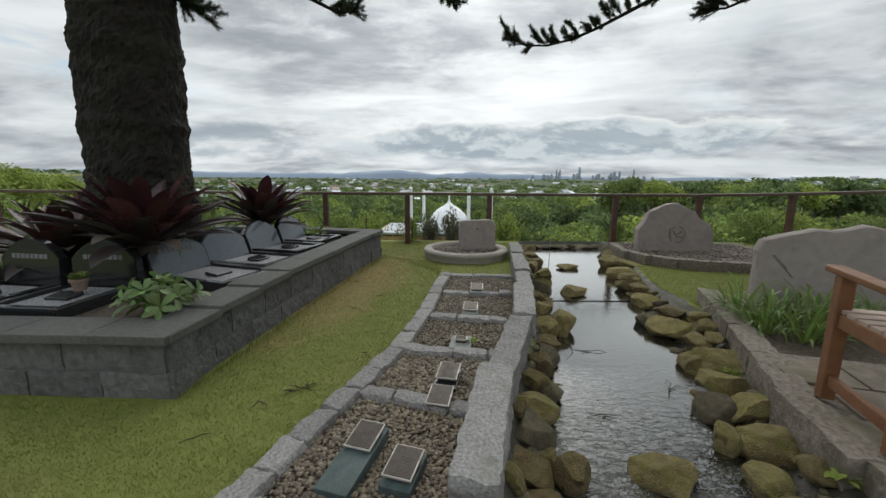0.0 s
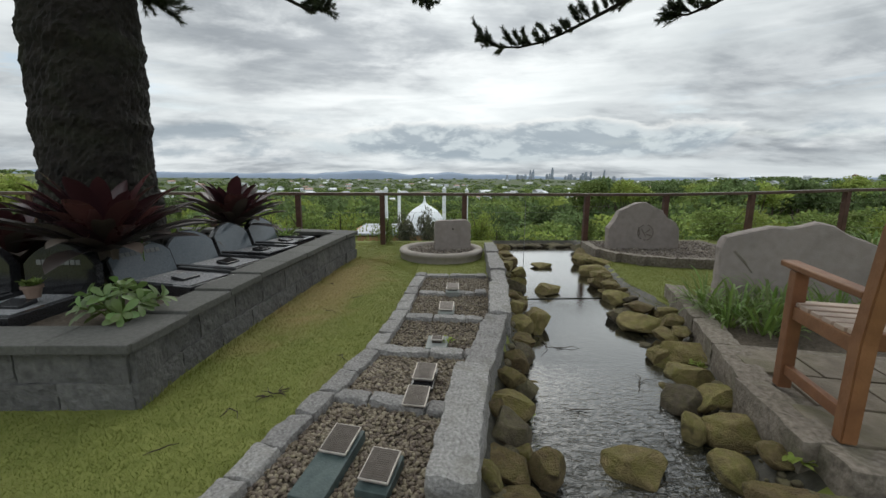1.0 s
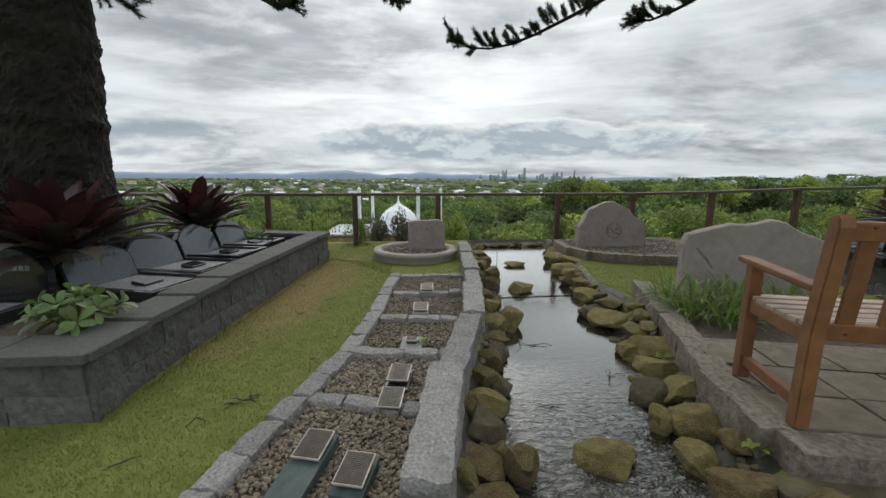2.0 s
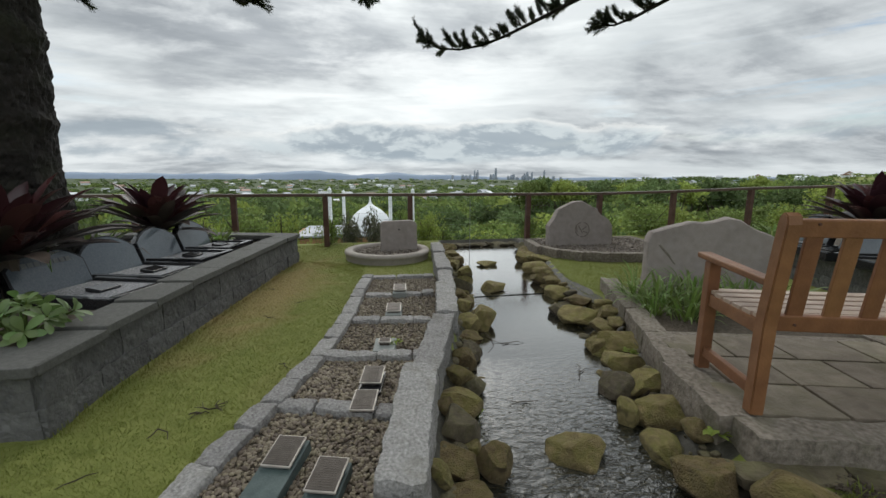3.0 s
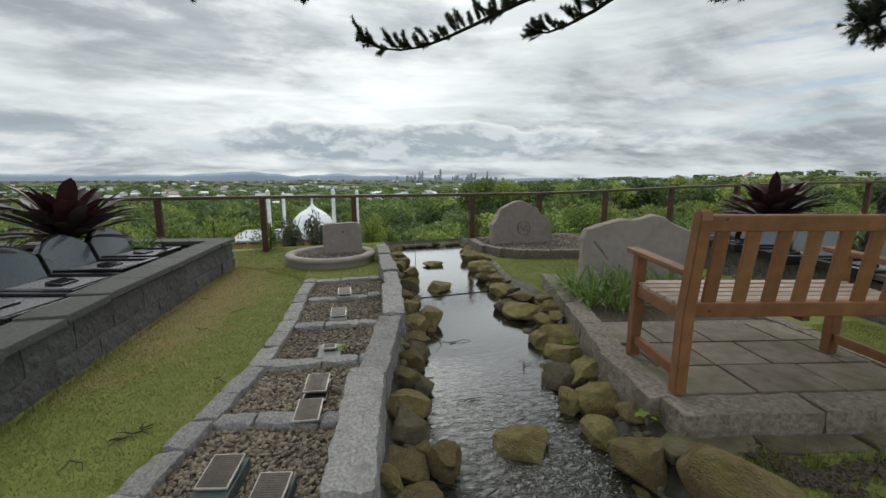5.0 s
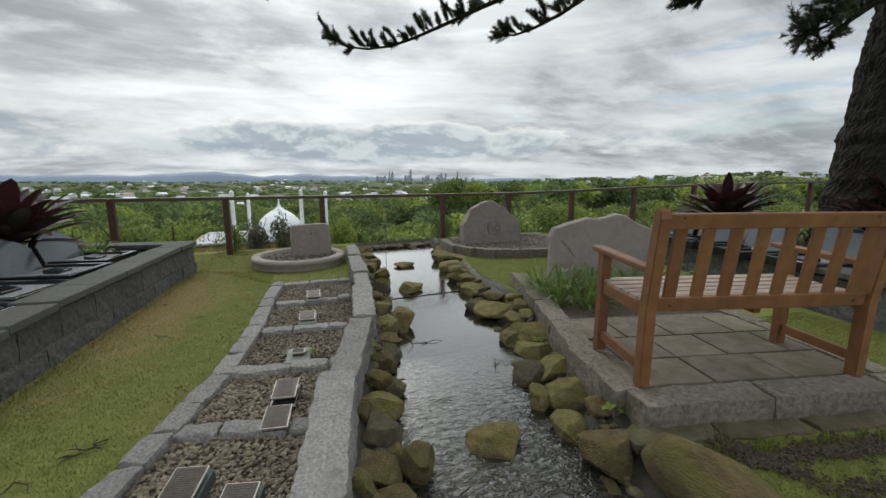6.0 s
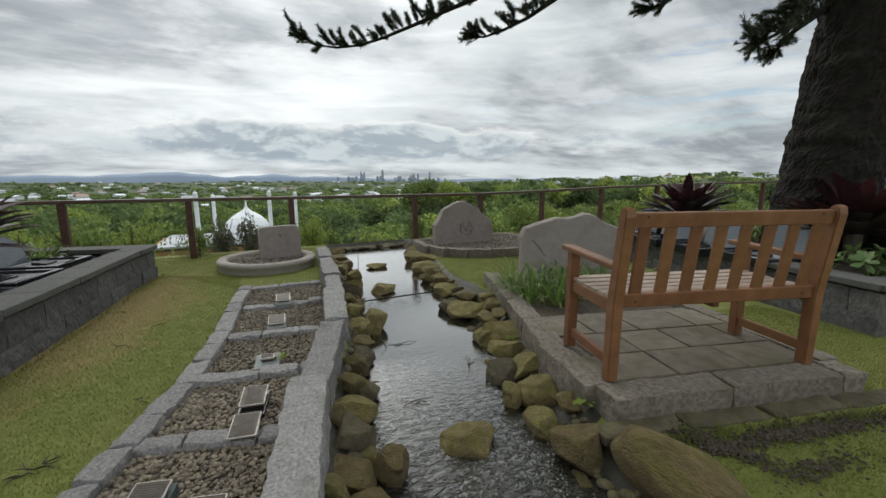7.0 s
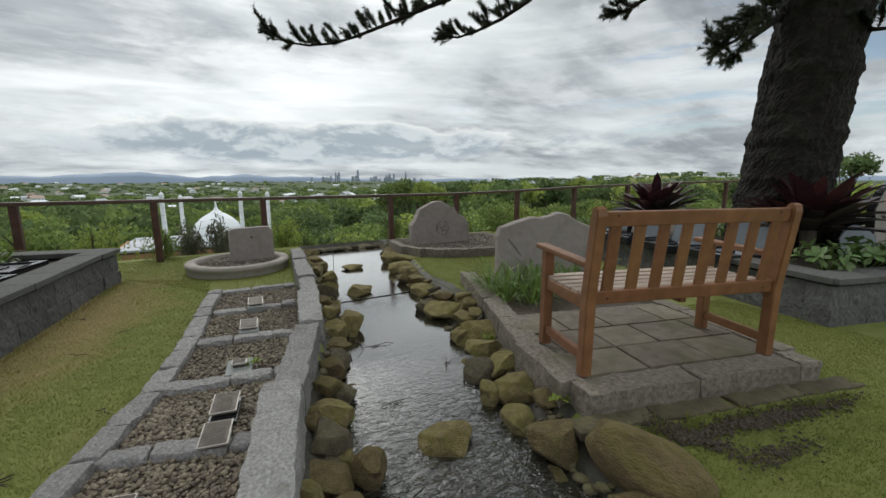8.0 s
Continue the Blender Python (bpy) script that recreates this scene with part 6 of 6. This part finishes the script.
def house_mesh(k, roof):
    """A small gabled house with eaves and a row of windows."""
    bm = bmesh.new()
    w, d, h = (9, 7, 3.2) if k % 2 else (12, 8, 3.6)
    add_box(bm, (w, d, h), pose(0, 0, h / 2))
    for f in bm.faces:
        f.material_index = 0
    rise = 2.0 + 0.4 * (k % 3)
    a = [bm.verts.new(p) for p in ((-w / 2 - 0.5, -d / 2 - 0.5, h), (w / 2 + 0.5, -d / 2 - 0.5, h), (w / 2 + 0.5, d / 2 + 0.5, h), (-w / 2 - 0.5, d / 2 + 0.5, h), (-w / 2 - 0.5, 0, h + rise), (w / 2 + 0.5, 0, h + rise))]
    for f in ((0, 1, 5, 4), (2, 3, 4, 5), (0, 4, 3), (1, 2, 5), (3, 2, 1, 0)):
        bm.faces.new([a[i] for i in f]).material_index = 1
    for x in (-0.3, 0.05, 0.32):
        made = add_box(bm, (1.4, 0.1, 1.2), pose(x * w, -d / 2 - 0.03, h * 0.55))
        for f in {f for v in made for f in v.link_faces}:
            f.material_index = 2
    bmesh.ops.recalc_face_normals(bm, faces=bm.faces)
    return link_mesh("house", bm, [M_WHITE, M_ROOFS[roof], M_TOWER])


HOUSES = [house_mesh(k, (0, 1, 2, 0, 1)[k]) for k in range(5)]


def suburb():
    rng = random.Random(31)
    for k in range(310):
        az, d = rng.uniform(-58, 80), 330 * (2700 / 330) ** rng.random() ** 0.75
        if az > 26 and d < 500 and rng.random() < 0.75:
            continue
        if -12 < az < 9 and d < 80:
            continue
        x, y = math.sin(radians(az)) * d, math.cos(radians(az)) * d
        ob = new("house", HOUSES[k % 5])
        s = rng.uniform(0.7, 1.1) * (0.8 if d < 600 else 1.4)
        ob.matrix_basis = pose(x, y, land(x, y) + rng.uniform(1.5, 5.5) - 0.5, 0, 0, rng.uniform(-50, 50)) @ Matrix.Scale(s, 4)
        tagged(ob, ("pale-roofed" if k % 5 in (0, 3) else "grey-roofed" if k % 5 in (1, 4) else "rust-roofed") + " house among trees in the valley", "house", "houses in the valley")


suburb()


def skyline():
    """The far city's towers."""
    rng = random.Random(14)
    D = 3000.0
    towers = [(15.5, 0.0215, 14), (16.1, 0.0215, 18), (15.8, 0.015, 22), (19.1, 0.0262, 22), (21.9, 0.0165, 24), (25.5, 0.0212, 16), (22.4, 0.017, 18), (23.3, 0.0135, 26), (17.9, 0.0125, 22), (18.5, 0.0115, 24), (20.3, 0.0105, 30), (21.2, 0.0115, 22)]
    for k in range(20):
        towers.append((rng.uniform(12.5, 27), rng.uniform(0.003, 0.011), rng.uniform(18, 40)))
    for k, (az, slope, w) in enumerate(towers):
        x, y = math.tan(radians(az)) * D, D + rng.uniform(-150, 150)
        h = EYE + slope * math.hypot(x, y) + 45
        bm = bmesh.new()
        w *= 0.62
        add_box(bm, (w, w, h * 0.88), pose(0, 0, h * 0.44))
        add_box(bm, (w * 0.7, w * 0.7, h * 0.12), pose(0, 0, h * 0.94))
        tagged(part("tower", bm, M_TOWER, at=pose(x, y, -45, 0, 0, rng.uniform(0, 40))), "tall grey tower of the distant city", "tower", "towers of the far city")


skyline()


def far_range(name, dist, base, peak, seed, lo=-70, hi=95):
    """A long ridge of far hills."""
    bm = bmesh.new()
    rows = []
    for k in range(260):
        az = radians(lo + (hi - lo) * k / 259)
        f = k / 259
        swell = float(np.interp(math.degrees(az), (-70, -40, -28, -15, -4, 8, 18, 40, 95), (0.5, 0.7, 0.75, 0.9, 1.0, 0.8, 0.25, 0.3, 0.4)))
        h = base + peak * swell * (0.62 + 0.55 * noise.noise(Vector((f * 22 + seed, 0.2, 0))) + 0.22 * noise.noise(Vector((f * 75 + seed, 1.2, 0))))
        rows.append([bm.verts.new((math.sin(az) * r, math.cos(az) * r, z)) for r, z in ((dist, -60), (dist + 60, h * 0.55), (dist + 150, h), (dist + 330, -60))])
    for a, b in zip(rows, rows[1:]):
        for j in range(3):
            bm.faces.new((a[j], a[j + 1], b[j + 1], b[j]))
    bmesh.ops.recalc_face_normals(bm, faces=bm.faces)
    tagged(part(name, bm, M_HILL_HAZED, smooth=True), "long range of hills on the horizon, tinted blue for haze", "hills", kind="structure")


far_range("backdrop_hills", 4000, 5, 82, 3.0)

# ---- lawn, litter and twigs ----


def in_shape(x, y, shape):
    inside = False
    for (x0, y0), (x1, y1) in zip(shape, shape[1:] + shape[:1]):
        if (y0 > y) != (y1 > y) and x < x0 + (y - y0) * (x1 - x0) / (y1 - y0):
            inside = not inside
    return inside


def lawn_blades(name, shape, count, seed, height=0.014):
    rng = np.random.RandomState(seed)
    lo, hi = np.min(shape, axis=0), np.max(shape, axis=0)
    pts = rng.uniform(lo, hi, (count, 2))
    keep = np.array([in_shape(x, y, shape) for x, y in pts])
    pts = pts[keep]
    n = len(pts)
    z = np.array([land(x, y) for x, y in pts])
    a = rng.uniform(0, 2 * np.pi, n)
    w = rng.uniform(0.0011, 0.0022, n)
    h = height * rng.uniform(0.5, 1.3, n)
    lean = rng.normal(0, 0.6, (n, 2)) * h[:, None]
    base = np.stack([pts[:, 0], pts[:, 1], z - 0.002], 1)
    side = np.stack([np.cos(a) * w, np.sin(a) * w, 0 * w], 1)
    tip = base + np.stack([lean[:, 0], lean[:, 1], h], 1)
    verts = np.stack([base - side, base + side, tip], 1).reshape(-1, 3)
    me = bpy.data.meshes.new(name)
    me.from_pydata(verts.tolist(), [], np.arange(3 * n).reshape(-1, 3).tolist())
    me.materials.append(M_BLADE)
    tagged(new(name, me), "short mown green lawn grass", "grass", kind="stuff")


def bare_soil():
    """Dark clods and leaf litter where the turf has worn away beside the footing stones."""
    rng = random.Random(44)
    places, sizes = [], []
    for cx, cy, rx, ry, turn, count in ((1.84, 0.90, 0.035, 0.10, 20, 900), (2.34, 0.74, 0.26, 0.03, -14, 1500), (2.05, 0.60, 0.12, 0.03, -10, 200)):
        for _ in range(count):
            p = pose(cx, cy, 0, 0, 0, turn) @ Vector((rng.gauss(0, rx), rng.gauss(0, ry), 0))
            s = rng.uniform(0.006, 0.018)
            places.append((p.x, p.y, 0.010 + 0.2 * s))
            sizes.append(s)
    scatter_mesh("bare_soil", places, sizes, (0.4, 0.8), 1, M_MULCH, 45, "dark crumbled soil and litter at the lawn's edge", "soil", 0.2)


bare_soil()
lawn_blades("grass", [(-1.42, 1.92), (-1.1, 4.3), (-0.9, 5.9), (0.0, 5.4), (-0.06, 4.3), (-0.2, 3.19), (-0.36, 2.48), (-0.7, 1.5), (-0.95, 0.8), (-2.4, 0.9), (-2.4, 1.98)], 190000, 41)
lawn_blades("grass", [(1.52, 1.08), (3.05, 0.62), (3.15, 1.1), (3.5, 2.0), (4.3, 1.9), (4.25, 0.9), (4.1, 0.1), (1.38, 0.2)], 110000, 42)
lawn_blades("grass", [(2.28, 3.5), (2.32, 4.2), (2.52, 4.9), (2.72, 5.6), (3.3, 4.95), (4.6, 4.85), (4.75, 3.6), (3.7, 3.3), (2.8, 3.65), (2.44, 3.48)], 90000, 43)
lawn_blades("grass", [(-0.9, 5.9), (-1.5, 6.1), (-1.5, 7.2), (-0.6, 7.3), (1.2, 7.2), (1.02, 6.0), (0.9, 4.6), (0.0, 4.62), (-0.3, 5.2)], 90000, 44)


def grass_tufts():
    """Longer grass where the mower does not reach, and green sprigs among the boulders."""
    rng = random.Random(17)
    bm = bmesh.new()
    spots = []
    for p, way in along([Vector((x + 0.03, y, 0)) for x, y in PL_SIDE], 0.03):
        spots.append((p.x + rng.uniform(0, 0.03), p.y, 0.04))
    for k in range(70):
        s = rng.uniform(0, 1.5)
        p = PAVE @ Vector((s, -0.17 + rng.uniform(-0.06, 0.04), 0))
        spots.append((p.x, p.y, 0.05))
    for x, y, s in spots:
        for j in range(5):
            strap_leaf(bm, (x + rng.uniform(-0.02, 0.02), y + rng.uniform(-0.02, 0.02), 0.0), rng.uniform(0, 6.28), rng.uniform(50, 88), s * rng.uniform(0.7, 1.4), 0.004, rng.uniform(10, 60), 3)
    tagged(part("long_grass", bm, M_BLADE), "unmown grass along the stone edges", "grass", kind="stuff")
    for k, (x, y) in enumerate(((0.60, 2.0), (0.60, 1.40), (1.55, 1.38), (1.80, 2.30), (0.52, 1.36), (1.72, 1.83), (0.19, 2.56))):
        bm = bmesh.new()
        for j in range(22):
            add_leaf(bm, Vector((rng.uniform(-0.03, 0.03), rng.uniform(-0.03, 0.03), 0)), Vector((rng.gauss(0, 1), rng.gauss(0, 1), rng.uniform(0.5, 1.6))), rng.uniform(0.03, 0.06), 0.022, 0.3, 0.2, 3)
        tagged(part("weed", bm, M_LEAF_A, at=pose(x, y, land(x, y) + 0.07)), "bright green sprig between the boulders", "plant", kind="stuff")


grass_tufts()


def twig(x, y, z, length, seed, label, spread=0.5, forks=4, thick=0.005):
    rng = random.Random(seed)
    top = thing("fallen_twig", label, "twig", "fallen twigs", at=pose(x, y, z))
    a = rng.uniform(0, 6.28)
    for k in range(forks):
        bm = bmesh.new()
        b = a + rng.uniform(-spread, spread) + (math.pi if k % 3 == 2 else 0)
        l = length * rng.uniform(0.4, 1.0)
        mid = Vector((math.cos(b) * l * 0.5, math.sin(b) * l * 0.5, rng.uniform(0.0, 0.015)))
        tip = Vector((math.cos(b + rng.uniform(-0.5, 0.5)) * l, math.sin(b + rng.uniform(-0.5, 0.5)) * l, rng.uniform(-0.004, 0.012)))
        add_path_tube(bm, (Vector((0, 0, 0.004)), mid, tip), (thick, thick * 0.8, thick * 0.4), 5)
        part("stick", bm, M_TWIG, top, at=pose(x, y, z))


for k, (x, y, l) in enumerate(((1.00, 2.95, 0.22), (0.92, 2.02, 0.16), (1.40, 2.28, 0.2), (1.12, 2.85, 0.16))):
    twig(x, y, WATER_LOW + 0.002, l, 80 + k, "dark fallen twig lying in the shallow stream", 0.45, 3, 0.003)
for k, (x, y, l) in enumerate(((-0.78, 2.03, 0.09), (-0.76, 2.06, 0.07), (-0.80, 2.0, 0.08), (-0.95, 1.9, 0.18), (-0.93, 4.3, 0.08), (-0.5, 2.5, 0.1), (-1.1, 1.6, 0.1), (-0.8, 3.4, 0.1), (-0.6, 3.8, 0.09))):
    twig(x, y, 0.012, l, 90 + k, "brown fallen twig on the lawn", 1.6, 5 if k < 3 else 2, 0.003)
